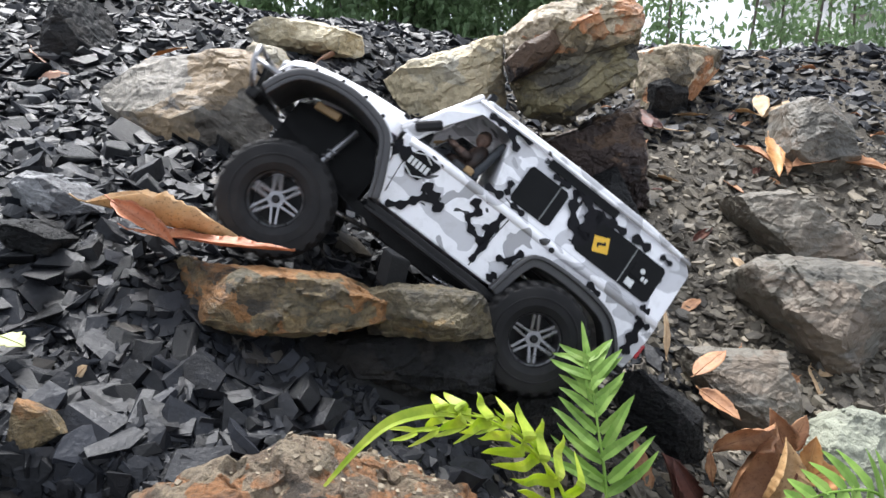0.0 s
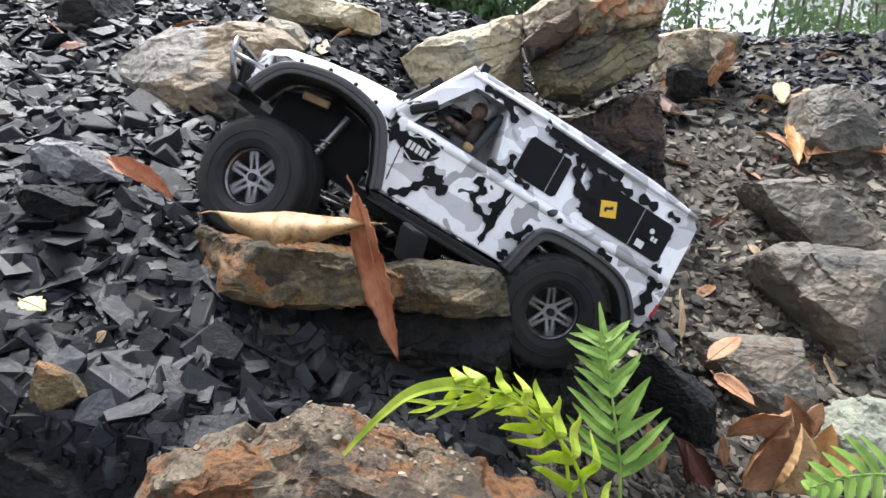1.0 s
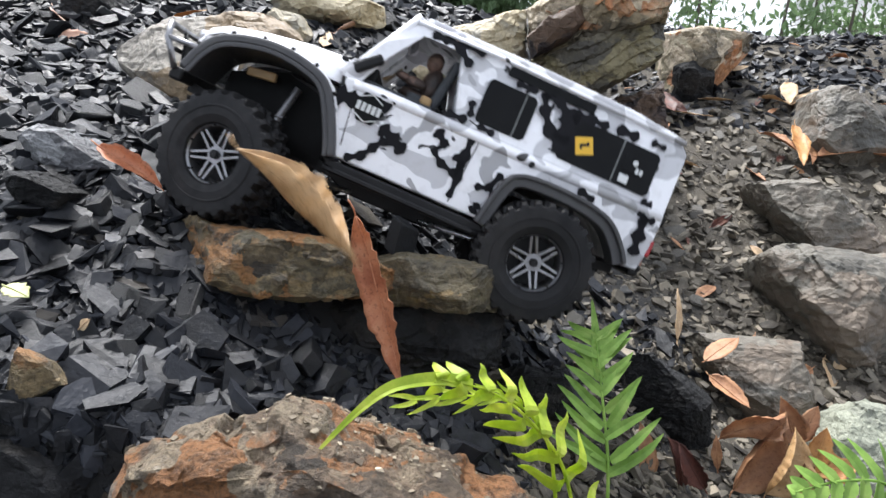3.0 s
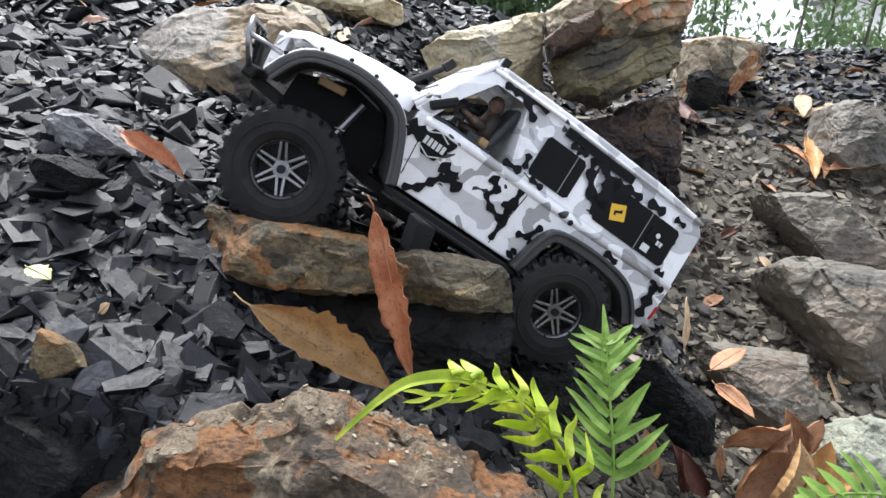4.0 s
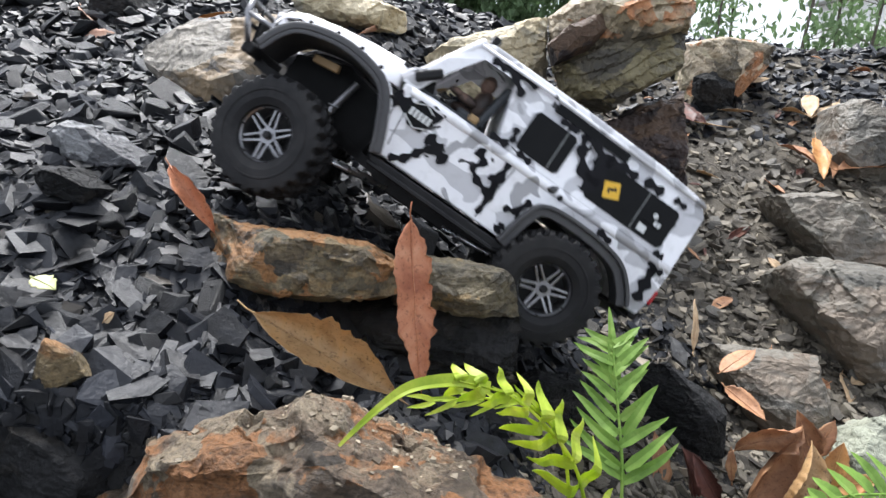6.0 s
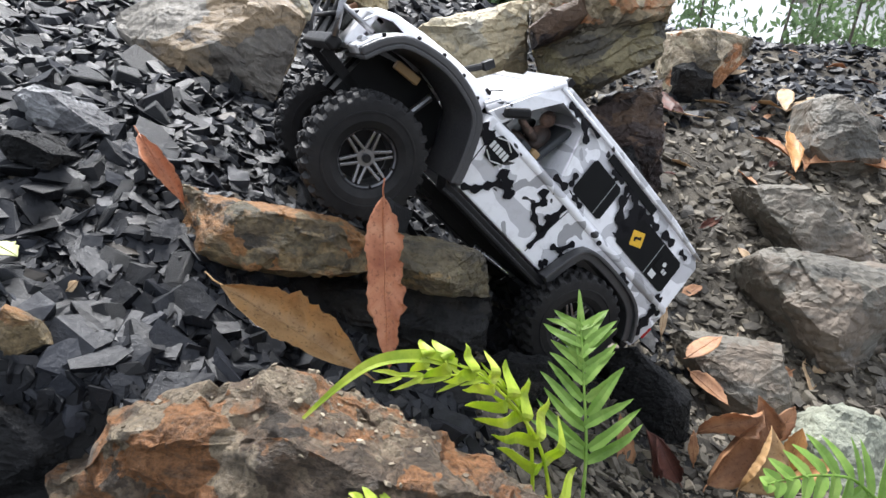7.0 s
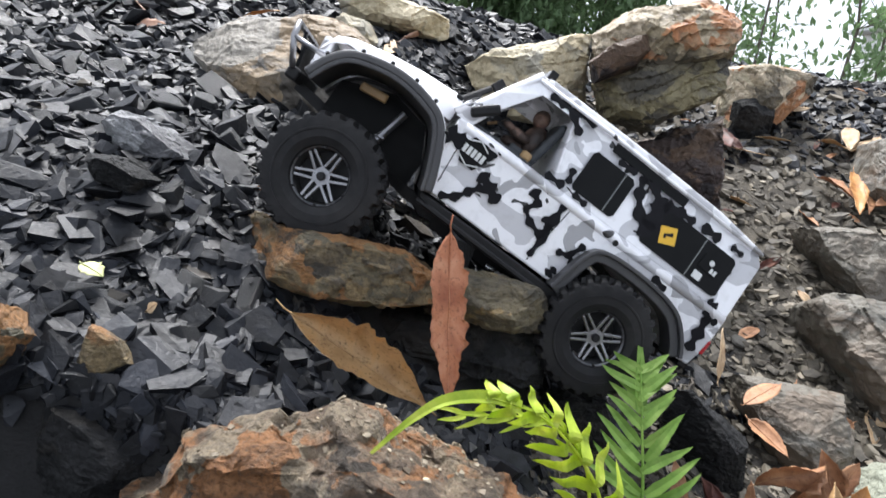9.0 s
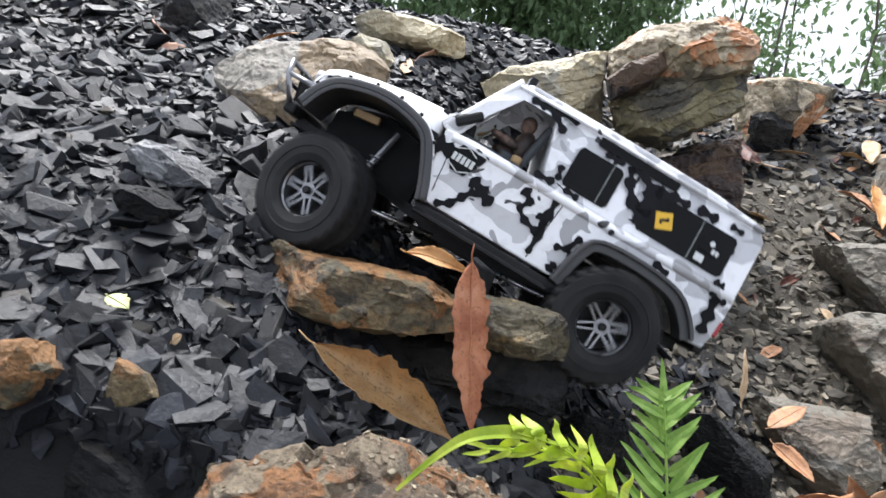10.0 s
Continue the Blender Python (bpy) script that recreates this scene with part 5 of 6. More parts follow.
f2 = fern_frond("arching yellow-green young fern frond drooping over the rock", [(0.124, 0.515, -0.090), (0.101, 0.505, 0.002), (0.071, 0.485, 0.054), (0.035, 0.453, 0.096), (-0.002, 0.427, 0.116)], 9, 0.032, 0.0125, FERNY, (0.10, -0.90, 0.45), 9, 0.12, lambda u: max(0.35, 1.3 - 0.95 * u), 1.3, 62, 0.7)
blade_tail(f2, [(0.020, 0.443, 0.105), (-0.002, 0.427, 0.116), (-0.031, 0.407, 0.119), (-0.052, 0.394, 0.108), (-0.076, 0.379, 0.086)], 0.0046, FERNY)
f3 = fern_frond("young fern frond with thin pale leaflets", [(0.10, 0.51, -0.06), (0.085, 0.50, 0.03), (0.055, 0.48, 0.075), (0.02, 0.455, 0.092), (-0.02, 0.44, 0.094)], 7, 0.044, 0.0045, FERNY, (0.25, -0.75, 0.6), 19, 0.35, lambda u: 1.1 - 0.6 * u, 0.5, 16, 0.12)
fern_frond("green fern frond reaching up from the hollow", [(0.350, 0.444, -0.150), (0.345, 0.440, 0.000), (0.312, 0.433, 0.048), (0.268, 0.416, 0.062), (0.232, 0.406, 0.058)], 10, 0.034, 0.011, FERN, (0.0, -0.8, 0.7), 12, 0.35, None, 0.0, 60, 0.15)
fern_frond("low yellow-green fern tip over the rusty rock", [(0.030, 0.350, -0.02), (0.018, 0.350, 0.033), (-0.023, 0.338, 0.064), (-0.043, 0.327, 0.062)], 8, 0.012, 0.006, FERNY, (0.0, -0.7, 0.7), 15, 0.4, None, 0.3, 40, 0.4)


# ---------------- loose slate ----------------
def shard_shape(seed, flat):
    rnd = random.Random(seed)
    bm = bmesh.new()
    k = rnd.choice((4, 4, 5, 5, 6))
    ang = [2 * math.pi * (q + rnd.uniform(-0.38, 0.38)) / k for q in range(k)]
    el = rnd.uniform(0.4, 0.9)
    for zz, sc in ((0.5, rnd.uniform(0.88, 1.06)), (-0.5, 1.0)):
        dx, dy, tilt = rnd.uniform(-0.12, 0.12), rnd.uniform(-0.12, 0.12), rnd.uniform(-0.35, 0.35)
        for a in ang:
            r = rnd.uniform(0.7, 1.2) * sc
            x, y = 0.5 * r * math.cos(a) + dx, 0.5 * el * r * math.sin(a) + dy
            bm.verts.new((x, y, flat * (zz + tilt * x + rnd.uniform(-0.12, 0.12))))
    bmesh.ops.convex_hull(bm, input=bm.verts)
    bmesh.ops.dissolve_limit(bm, angle_limit=radians(6), verts=bm.verts, edges=bm.edges)
    bmesh.ops.recalc_face_normals(bm, faces=bm.faces)
    bm.verts.index_update()
    shape = (np.array([v.co[:] for v in bm.verts]), [[v.index for v in f.verts] for f in bm.faces])
    bm.free()
    return shape


FLAKES = [shard_shape(k, 0.11 + 0.05 * (k % 6)) for k in range(48)]


def bank_normal(x, y):
    e = 0.02
    return Vector((height(x - e, y) - height(x + e, y), height(x, y - e) - height(x, y + e), 2 * e)).normalized()


def scatter(name, label, material, count, seed, area, size, keep, sink=0.15):
    """Countless small pieces lying on the bank, in one mesh."""
    rnd = random.Random(seed)
    verts, faces, base, made, tries = [], [], 0, 0, 0
    while made < count and tries < count * 12:
        tries += 1
        y = area[2] * (area[3] / area[2]) ** rnd.random()
        x = rnd.uniform(-1.02, 0.86) * y
        if not area[0] < x < area[1]:
            continue
        if rnd.random() > keep(x, y):
            continue
        sz = size(rnd, x, y)
        pts, fs = FLAKES[rnd.randrange(len(FLAKES))]
        n = (bank_normal(x, y) + Vector((rnd.gauss(0, 0.42), rnd.gauss(0, 0.4), 0))).normalized()
        q = n.to_track_quat("Z", "Y").to_matrix() @ Matrix.Rotation(rnd.uniform(0, 6.28), 3, "Z")
        c = Vector((x, y, rough_height(x, y) + sz * sink * rnd.uniform(-0.6, 1.6)))
        w = pts @ (np.array(q).T * sz) + np.array(c)
        verts.extend(map(tuple, w))
        faces.extend([[base + i for i in f] for f in fs])
        base += len(pts)
        made += 1
    me = bpy.data.meshes.new(name)
    me.from_pydata(verts, [], faces)
    me.materials.append(material)
    return tagged(new(name, me), label, "gravel", kind="stuff")


def slate_share(x, y):
    """How much of the bank is black slate here: the pile and the crest, not the trodden soil on the low side."""
    if -0.14 < x < 0.10 and 0.61 < y < 0.74 or (x < -0.16 and y < 0.415):
        return 0.0
    return smoothstep((0.30 + 0.25 * noise.noise((x * 2.5, y * 2.5, 7)) - x) / 0.25) if y < 1.75 else smoothstep((y - 1.75) / 0.3) * 0.5 + 0.5


scatter("slate_gravel", "loose heap of dark angular slate chips", CHIPS, 30000, 4, (-1.9, 2.1, 0.30, 3.0), lambda r, x, y: (0.006 + 0.026 * r.random() ** 2.0) * (0.75 + 0.35 * y), slate_share)
scatter("brown_gravel", "trodden brown grit and small stone chips", GRIT, 18000, 8, (0.05, 2.2, 0.50, 2.6), lambda r, x, y: (0.004 + 0.026 * r.random() ** 3.0) * (0.6 + 0.5 * y), lambda x, y: 1 - 0.85 * slate_share(x, y))
scatter("slate_gravel", "coarse dark slate fragments among the chips", CHIPS, 4200, 14, (-1.9, 2.1, 0.34, 3.0), lambda r, x, y: (0.018 + 0.040 * r.random() ** 1.5 * (0.6 + 0.4 * y)) * (1.25 if y < 0.8 and x < -0.15 else 1.0), lambda x, y: slate_share(x, y) * (0.25 if -0.32 < x < 0.2 and 0.6 < y < 1.0 else 1), 0.05)


def chunk_meshes():
    made = []
    for k in range(24):
        pts, fs = FLAKES[k * 2]
        bm = bmesh.new()
        vs = [bm.verts.new(p) for p in pts]
        for f in fs:
            bm.faces.new([vs[i] for i in f])
        bmesh.ops.bevel(bm, geom=bm.edges[:], offset=0.018, segments=1, affect="EDGES")
        made.append(finish(bm, "slate_chunk", CHUNK))
    return made


def lay_chunks(count=285):
    rnd = random.Random(21)
    meshes, spots, tries = chunk_meshes(), [], 0
    while len(spots) < count and tries < 20000:
        tries += 1
        y = rnd.uniform(0.40, 0.95) if rnd.random() < 0.8 else rnd.uniform(0.95, 1.5)
        x = rnd.uniform(-0.62, 0.10) * (0.5 + 0.7 * y)
        if slate_share(x, y) < 0.5 or (-0.30 < x < 0.20 and 0.56 < y < 1.0) or (y < 0.50 and x > -0.19):
            continue
        sz = (0.015 + 0.050 * rnd.random() ** 2.2) * (0.8 + 0.35 * y)
        if any((x - a) ** 2 + (y - b) ** 2 < (0.26 * (sz + c)) ** 2 for a, b, c in spots):
            continue
        spots.append((x, y, sz))
        ob = tagged(new("slate_chunk", rnd.choice(meshes)), "angular dark grey slate chunk on the rubble heap", "stone", "slate chunks")
        n = (bank_normal(x, y) + Vector((rnd.gauss(0, 0.5), rnd.gauss(0, 0.4), 0))).normalized()
        q = n.to_track_quat("Z", "Y").to_matrix().to_4x4() @ Matrix.Rotation(rnd.uniform(0, 6.28), 4, "Z")
        ob.matrix_world = Matrix.Translation((x, y, rough_height(x, y) + sz * rnd.uniform(0.08, 0.24))) @ q @ Matrix.Scale(sz, 4)


lay_chunks()
wedged = tagged(new("slate_chunk", chunk_meshes()[2]), "square grey slate block under the rock slider", "stone", "slate chunks")
wedged.matrix_world = pose(-0.048, 0.655, 0.158, 20, 10, 30) @ Matrix.Diagonal((0.040, 0.044, 0.10, 1))


def lay_stones(count=90):
    """Loose grey-brown stones and scraps of leaf on the low, trodden side."""
    rnd = random.Random(33)
    shapes = []
    for k in range(10):
        pts, fs = FLAKES[k * 4 + 1]
        bm = bmesh.new()
        vs = [bm.verts.new(p) for p in pts]
        for f in fs:
            bm.faces.new([vs[i] for i in f])
        bmesh.ops.bevel(bm, geom=bm.edges[:], offset=0.05, segments=2, affect="EDGES")
        shapes.append(finish(bm, "loose_stone", STONE))
    for k in range(count):
        y = rnd.uniform(0.75, 2.0)
        x = 0.16 + rnd.random() * (0.25 + 0.55 * y)
        sz = rnd.uniform(0.018, 0.055) * (0.6 + 0.5 * y) * rnd.uniform(0.5, 1)
        ob = tagged(new("loose_stone", rnd.choice(shapes)), "grey-brown angular stone lying in the grit", "stone", "loose stones")
        n = (bank_normal(x, y) + Vector((rnd.gauss(0, 0.3), rnd.gauss(0, 0.3), 0))).normalized()
        ob.matrix_world = Matrix.Translation((x, y, rough_height(x, y) + sz * 0.1)) @ n.to_track_quat("Z", "Y").to_matrix().to_4x4() @ Matrix.Rotation(rnd.uniform(0, 6.28), 4, "Z") @ Matrix.Diagonal((sz, sz, sz * 1.3, 1))
    for k in range(64):
        y = rnd.uniform(0.85, 2.3)
        x = 0.2 + rnd.random() * (0.2 + 0.55 * y)
        a = rnd.uniform(0, 6.28)
        ln = rnd.uniform(0.02, 0.062) * (0.7 + 0.3 * y)
        x2, y2 = x + ln * math.cos(a), y + ln * math.sin(a)
        dry_leaf("small dry leaf scrap on the grit", (x, y, rough_height(x, y) + 0.006), (x2, y2, rough_height(x2, y2) + 0.010), ln * rnd.uniform(0.3, 0.5), 0.6, rnd.choice((LEAF_PALE, LEAF_BROWN, LEAF_BROWN, LEAF_ORANGE, LEAF_RED)))


def twig(label, base, reach, seed):
    rnd = random.Random(seed)
    p, d, pts = Vector(base), Vector(reach), []
    for k in range(7):
        q = p + d * k / 6 + Vector((rnd.gauss(0, 0.004), rnd.gauss(0, 0.004), 0))
        q.z = rough_height(q.x, q.y) + 0.006 + rnd.uniform(0, 0.006)
        pts.append(q)
    bm = bmesh.new()
    add_tube(bm, pts, [0.0016 * (1 - 0.09 * k) for k in range(7)], 6)
    return thing("twig", bm, BARK, label, "twig", "dry twigs on the grit", smooth=True)


for k in range(14):
    r = random.Random(700 + k)
    y = r.uniform(0.8, 1.8)
    twig("thin dry grey-brown twig on the grit", (0.18 + r.random() * 0.6 * y, y, 0), (r.uniform(-0.08, 0.08), r.uniform(-0.06, 0.06), 0), 800 + k)
STONE = slate_mat("loose_grey_stone", (0.05, 0.046, 0.04), (0.17, 0.16, 0.14), False, 0.6)
lay_stones()


def crumbs_on(rock, count, seed):
    """Pale crumbs and grit stuck to a rock's upper side."""
    rnd = random.Random(seed)
    tree = BVHTree.FromPolygons([rock.matrix_world @ v.co for v in rock.data.vertices], [list(p.vertices) for p in rock.data.polygons])
    xs = [v.co.x + rock.location.x for v in rock.data.vertices]
    ys = [v.co.y + rock.location.y for v in rock.data.vertices]
    verts, faces, base = [], [], 0
    for _ in range(count):
        cx, cy = rnd.choice(CLUSTERS)
        x = min(xs) + (max(xs) - min(xs)) * min(1, max(0, rnd.gauss(cx, 0.10)))
        y = min(ys) + (max(ys) - min(ys)) * min(1, max(0, rnd.gauss(cy, 0.16)))
        hit, normal, _, _ = tree.ray_cast(Vector((x, y, 1)), Vector((0, 0, -1)))
        if hit is None:
            continue
        sz = 0.0015 + 0.006 * rnd.random() ** 3
        pts, fs = FLAKES[rnd.randrange(len(FLAKES))]
        q = normal.to_track_quat("Z", "Y").to_matrix() @ Matrix.Rotation(rnd.uniform(0, 6.28), 3, "Z")
        w = (pts * np.array((1, 1, 1.8))) @ (np.array(q).T * sz) + np.array(hit)
        verts.extend(map(tuple, w))
        faces.extend([[base + i for i in f] for f in fs])
        base += len(pts)
    me = bpy.data.meshes.new("grit")
    me.from_pydata(verts, [], faces)
    me.materials.append(CRUMB)
    tagged(new("grit", me), "pale crumbs of stone stuck to the rusty rock", "gravel", kind="stuff")


CLUSTERS = ((0.28, 0.5), (0.40, 0.45), (0.52, 0.4), (0.6, 0.55), (0.7, 0.4), (0.45, 0.7))
CRUMB = slate_mat("pale_stone_crumbs", (0.10, 0.075, 0.05), (0.27, 0.23, 0.17), True, 0.6)
bpy.context.view_layer.update()
for ob in [o for o in scene.objects if o.name.startswith("boulder") and "gritty crust" in o.get("label", "")]:
    crumbs_on(ob, 800, 51)


# ---------------- distance ----------------
def sapling(label, foot, tall, spread, leaves, size, seed, trunks=1, low=0.25):
    rnd = random.Random(seed)
    tree = tagged(new("tree"), label, "tree", "trees behind the bank")
    tree.location = foot
    bm, lb = bmesh.new(), bmesh.new()
    for t in range(trunks):
        x0 = rnd.uniform(-0.5, 0.5) * spread if trunks > 1 else 0
        pts, p = [], Vector((x0, 0, -0.1))
        for k in range(8):
            pts.append(p.copy())
            p += Vector((rnd.gauss(0, 0.05), rnd.gauss(0, 0.05), 1)) * tall / 7
        add_tube(bm, pts, [0.018 * tall / 3 * (1 - k / 8.5) + 0.004 for k in range(8)], 7)
        for b in range(16):
            u = low + (1 - low) * rnd.random()
            a = pts[min(7, int(u * 7))]
            d = Vector((rnd.gauss(0, 1), rnd.gauss(0, 1), rnd.uniform(0.1, 0.9))).normalized()
            ln = spread * rnd.uniform(0.3, 0.75) / (1 if trunks == 1 else 1.6)
            tip = a + d * ln
            add_tube(bm, [a, a + d * ln * 0.5 + Vector((0, 0, 0.05 * ln)), tip], [0.006, 0.004, 0.002], 5)
            for _ in range(leaves // (16 * trunks)):
                c = a.lerp(tip, 0.25 + 0.85 * rnd.random()) + Vector((rnd.gauss(0, 1), rnd.gauss(0, 1), rnd.gauss(0, 1))) * 0.11 * spread
                q = Euler((rnd.uniform(0, 6.3), rnd.uniform(0, 6.3), rnd.uniform(0, 6.3))).to_matrix()
                s = size * rnd.uniform(0.6, 1.3)
                v = [lb.verts.new(c + q @ Vector(w) * s) for w in ((-0.5, 0, 0), (0, -0.22, 0.05), (0.5, 0, 0), (0, 0.22, 0.05))]
                lb.faces.new(v)
    part("trunk", bm, BARK, tree)
    part("crown", lb, TREE, tree)
    return tree


for i in range(9):
    r = random.Random(100 + i)
    sapling("dense dark green bushy tree behind the bank", (-1.9 + 0.42 * i + r.uniform(-0.1, 0.1), 9.0 + r.uniform(-0.6, 0.8), 0.3), 3.2, 1.3, 4200, 0.13, 200 + i, 2, 0.05)
for i in range(9):
    r = random.Random(300 + i)
    sapling("slender sparse sapling against the bright sky", (2.3 + 0.40 * i, 8.4 + r.uniform(-0.4, 0.8), 0.3), 3.0, 1.0, 560, 0.12, 400 + i, 1, 0.1)
for i, x in enumerate((-3.5, -3.1, -2.6, -2.2)):
    sapling("small leafy shrub against the sky", (x, 8.6, 0.3), 1.55, 0.75, 420, 0.12, 500 + i, 1, 0.3)


def far_house():
    house = tagged(new("house"), "white flat-roofed building far behind the saplings", "house")
    house.location = (10.6, 16.5, 0.3)
    bm = bmesh.new()
    add_box(bm, (4.5, 4.0, 2.6), pose(0, 0, 1.3), 0.02)
    part("wall", bm, STUCCO, house)
    bm = bmesh.new()
    add_box(bm, (5.0, 4.5, 0.12), pose(0, 0, 2.06 - 0.1 + 0.7), 0.02)
    part("roof", bm, ROOFM, house)
    bm = bmesh.new()
    add_box(bm, (4.7, 0.5, 0.1), pose(-0.1, -2.2, 1.9))
    part("canopy", bm, ROOFM, house)


far_house()

# ---------------- what moves ----------------
thrown = dry_leaf("rust-red dry leaf leaning against the ledge", (0, 0, 0), (0.152, 0, 0), 0.040, 0.45, LEAF_RUST, 0, 0.3, 0.30)
kicked = dry_leaf("spotted tan folded leaf thrown from under the wheel", (0, 0, 0), (0.150, 0, 0), 0.047, 0.75, LEAF_TAN, 0, 1.2, 0.10)
rolled = dry_leaf("narrow orange-brown leaf beside the front wheel", (0, 0, 0), (0.074, 0, 0), 0.024, 1.0, LEAF_RUST)
scrap = dry_leaf("small copper leaf caught behind the ledge", (0, 0, 0), (0.062, 0, 0), 0.020, 0.7, LEAF_ORANGE)


def spin_rate(t):
    """Degrees a second: the wheels race while the truck lunges and creep while it waits."""
    for a, b, rate in ((0.0, 0.5, 260), (0.6, 1.6, 420), (2.3, 2.9, 300), (3.1, 3.8, 560), (5.15, 5.95, 560), (7.2, 7.9, 600), (7.9, 8.9, 330), (9.1, 9.3, 300), (9.6, 10.01, 380)):
        if a <= t < b:
            return rate
    return 12


def motions():
    walk(truck, [
        (0, pose(-0.0393, 0.8068, 0.1505, 13.5, -37.6, 177.3)),
        (0.5, pose(-0.0516, 0.7838, 0.1514, 12.7, -31.0, -179.0)),
        (1, pose(-0.0544, 0.7961, 0.1491, 7.7, -31.0, -175.5)),
        (1.5, pose(-0.0534, 0.8029, 0.1466, 9.7, -30.0, -178.6)),
        (2, pose(-0.0515, 0.7946, 0.1516, 7.5, -31.6, -174.9)),
        (2.2, pose(-0.0528, 0.7984, 0.1462, 8.8, -32.0, -174.8)),
        (3.3, pose(-0.0799, 0.7680, 0.1904, 8.0, -19.7, -178.6)),
        (3.5, pose(-0.0728, 0.7749, 0.1694, 11.1, -26.0, -177.6)),
        (3.7, pose(-0.0605, 0.7897, 0.1577, 4.4, -29.8, -171.0)),
        (4, pose(-0.0564, 0.7947, 0.1538, 2.1, -31.1, -168.8)),
        (4.5, pose(-0.0436, 0.8021, 0.1522, -0.5, -32.9, -166.0)),
        (5, pose(-0.0153, 0.7979, 0.1535, -5.2, -38.1, -157.3)),
        (5.2, pose(-0.0229, 0.7962, 0.1573, -3.7, -36.2, -159.9)),
        (5.3, pose(-0.0356, 0.7932, 0.1636, -1.1, -33.0, -164.3)),
        (5.5, pose(-0.0788, 0.7831, 0.1849, 7.4, -22.3, -179.1)),
        (5.7, pose(-0.0770, 0.8090, 0.1855, 8.6, -25.7, -180.7)),
        (6.8, pose(-0.0082, 0.8094, 0.1424, -1.6, -40.0, -159.5)),
        (7, pose(0.0032, 0.8064, 0.1442, -2.8, -40.7, -157.0)),
        (7.2, pose(-0.0005, 0.8049, 0.1456, -2.7, -39.7, -157.9)),
        (7.3, pose(-0.0140, 0.7992, 0.1506, -2.4, -36.1, -161.4)),
        (7.5, pose(-0.0581, 0.7805, 0.1668, -1.3, -24.2, -172.6)),
        (8, pose(-0.0586, 0.7841, 0.1508, 7.5, -28.5, -176.1)),
        (8.5, pose(-0.0715, 0.7581, 0.1616, 10.7, -26.6, -175.6)),
        (9, pose(-0.0545, 0.7620, 0.1590, 6.8, -30.4, -174.3)),
        (9.5, pose(-0.0576, 0.7644, 0.1535, 9.1, -29.2, -176.3)),
        (10, pose(-0.0742, 0.7883, 0.1662, 11.7, -24.3, 180.7)),
    ])
    steer_t = (0, 0.5, 1, 1.5, 2, 3.3, 3.5, 4, 4.5, 5, 5.5, 5.7, 7, 7.5, 8, 8.5, 9, 9.5, 10)
    steer_a = (2, -16, -27, -24, -12, -22, -22, -6, 0, 0, -32, -24, 3, -16, -24, -18, -6, -14, -26)
    drop_t = (0, 0.5, 1, 1.5, 2, 3.3, 3.5, 4, 4.5, 5, 5.5, 7, 7.5, 8, 8.5, 9, 9.5, 10)
    drop_z = (-0.046, -0.043, -0.037, -0.041, -0.042, -0.022, -0.025, -0.031, -0.026, -0.024, -0.034, -0.029, -0.029, -0.032, -0.033, -0.033, -0.029, -0.036)
    drop_x = (0.147, 0.160, 0.171, 0.172, 0.154, 0.165, 0.168, 0.164, 0.159, 0.153, 0.167, 0.155, 0.174, 0.170, 0.148, 0.156, 0.165, 0.166)
    for hub, (x, y, z) in zip(wheels, ((FRONT_X, 0.1035, FRONT_Z), (FRONT_X, -0.1035, FRONT_Z), (REAR_X, 0.1035, REAR_Z), (REAR_X, -0.1035, REAR_Z))):
        turn, rows = 0.0, []
        for k in range(101):
            t = k / 10
            front = x > 0
            st = float(np.interp(t, steer_t, steer_a)) if front else 0.0
            px = float(np.interp(t, drop_t, drop_x)) if front else x
            pz = float(np.interp(t, drop_t, drop_z)) if front else z
            s = 1 if y > 0 else -1
            rows.append((t, pose(px, y, pz, 0, s * turn, st + (0 if s > 0 else 180))))
            turn += spin_rate(t) * 0.1 * (1.0 if front else 0.8)
        walk(hub, rows)
    rest = along((-0.083, 0.575, 0.196), (-0.039, 0.545, 0.056), 55)
    late = along((-0.054, 0.575, 0.196), (-0.035, 0.541, 0.054), -20)
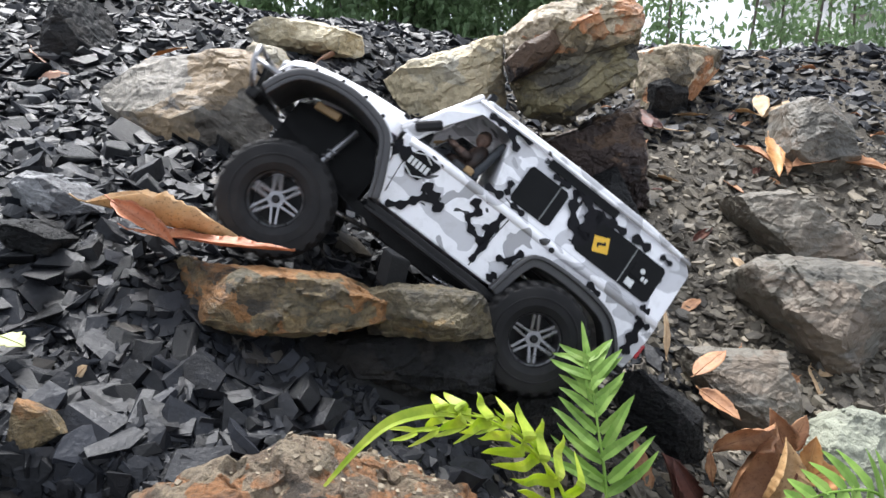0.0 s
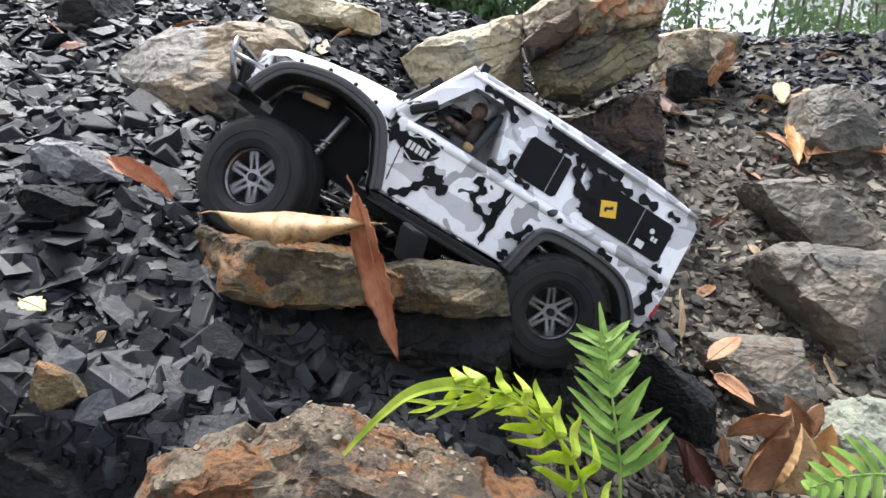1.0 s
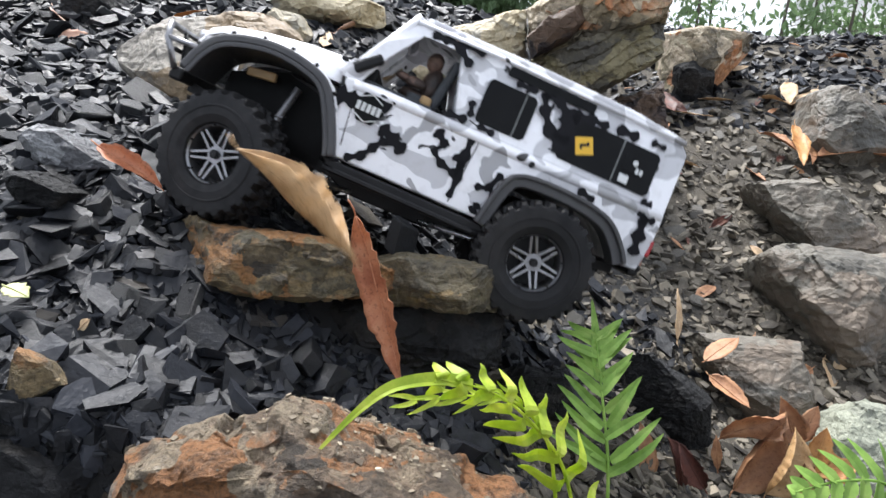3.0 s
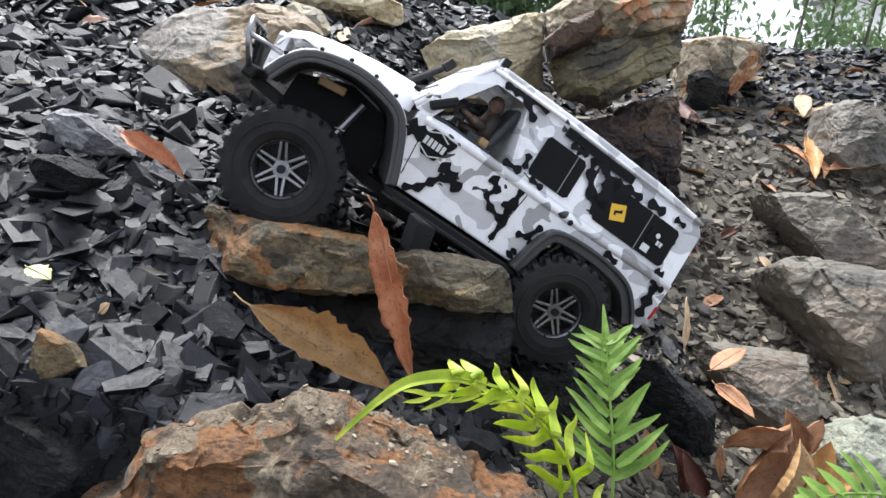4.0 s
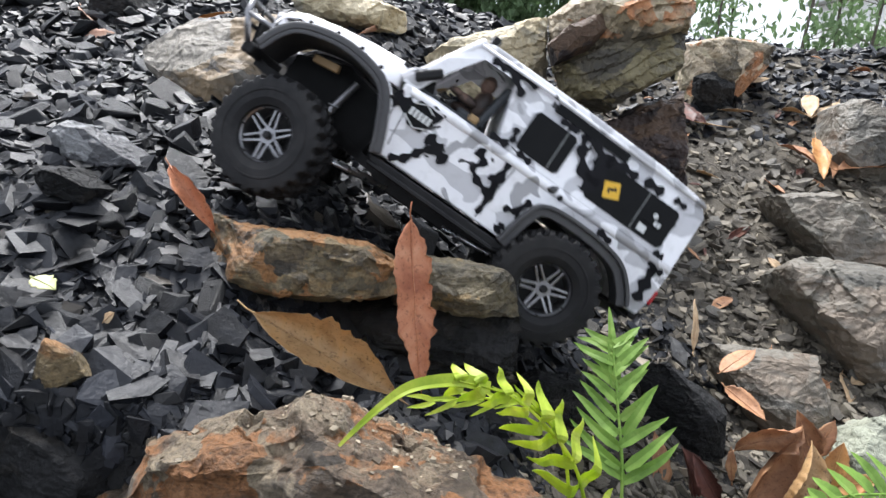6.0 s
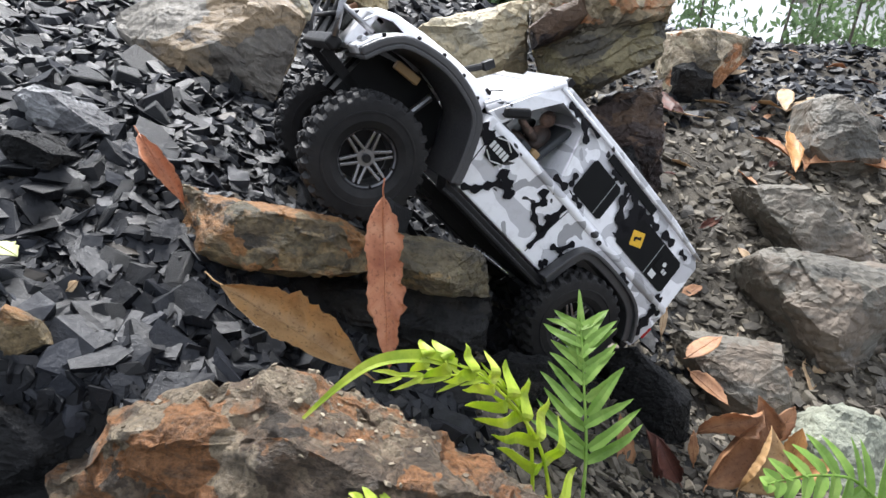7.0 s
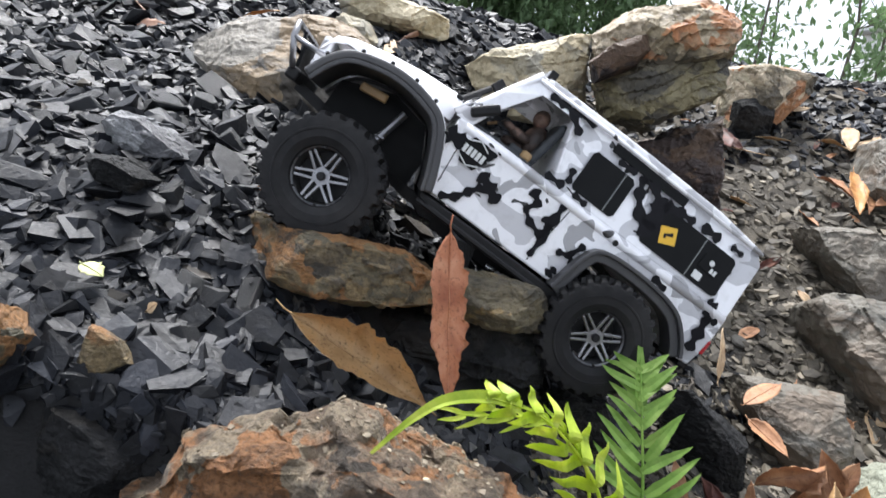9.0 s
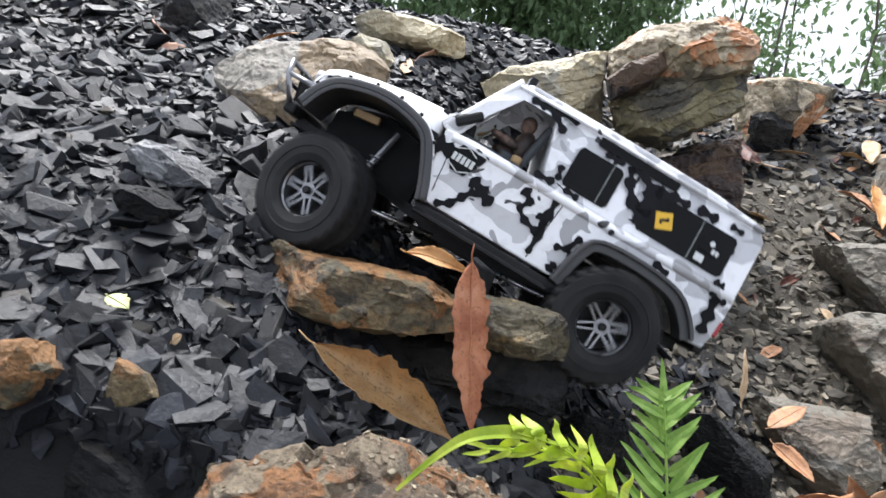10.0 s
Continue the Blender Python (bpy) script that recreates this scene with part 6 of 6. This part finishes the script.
    walk(thrown, [(0, along((-0.290, 0.622, 0.206), (-0.180, 0.622, 0.192), -30)), (0.3, along((-0.270, 0.655, 0.205), (-0.150, 0.680, 0.198), 10)), (0.5, along((-0.130, 0.715, 0.140), (-0.104, 0.735, 0.245), 80)),
                  (0.6, along((-0.123, 0.600, 0.196), (-0.050, 0.613, 0.300), 40)), (0.9, along((-0.093, 0.590, 0.230), (-0.070, 0.570, 0.120), 70)),
                  (1.0, along((-0.095, 0.582, 0.222), (-0.062, 0.562, 0.105), 55)), (1.2, along((-0.085, 0.575, 0.206), (-0.041, 0.545, 0.060), 55)),
                  (1.5, rest), (5.5, rest), (5.7, late), (10, late)])
    under = along((-0.217, 0.584, 0.202), (-0.088, 0.584, 0.196), 95)
    fallen = along((-0.176, 0.522, 0.121), (-0.055, 0.512, 0.060), 8)
    walk(kicked, [(0, along((-0.328, 0.614, 0.234), (-0.196, 0.650, 0.190), -78)), (0.5, along((-0.325, 0.614, 0.232), (-0.196, 0.660, 0.188), -78)), (1.0, under), (2.2, under),
                  (2.9, along((-0.200, 0.580, 0.250), (-0.100, 0.560, 0.200), -80)), (3.3, along((-0.130, 0.566, 0.230), (-0.098, 0.545, 0.100), -100)), (3.5, fallen), (10, fallen)])
    lie = along((-0.300, 0.606, 0.236), (-0.243, 0.596, 0.196), 20)
    flat = along((-0.323, 0.612, 0.244), (-0.246, 0.600, 0.197), 20)
    pushed = along((-0.273, 0.592, 0.228), (-0.246, 0.588, 0.190), 20)
    tucked = along((-0.276, 0.690, 0.190), (-0.215, 0.730, 0.180), 20)
    walk(rolled, [(0, lie), (0.6, lie), (1.0, flat), (5.2, flat), (5.6, pushed), (7.6, pushed), (8.2, tucked), (10, tucked)])
    hid = along((-0.060, 0.690, 0.120), (-0.010, 0.690, 0.110))
    walk(scrap, [(0, hid), (9.2, hid), (9.5, along((-0.117, 0.605, 0.190), (-0.061, 0.603, 0.180), 20)), (10, along((-0.117, 0.605, 0.190), (-0.061, 0.603, 0.180), 20))])


motions()
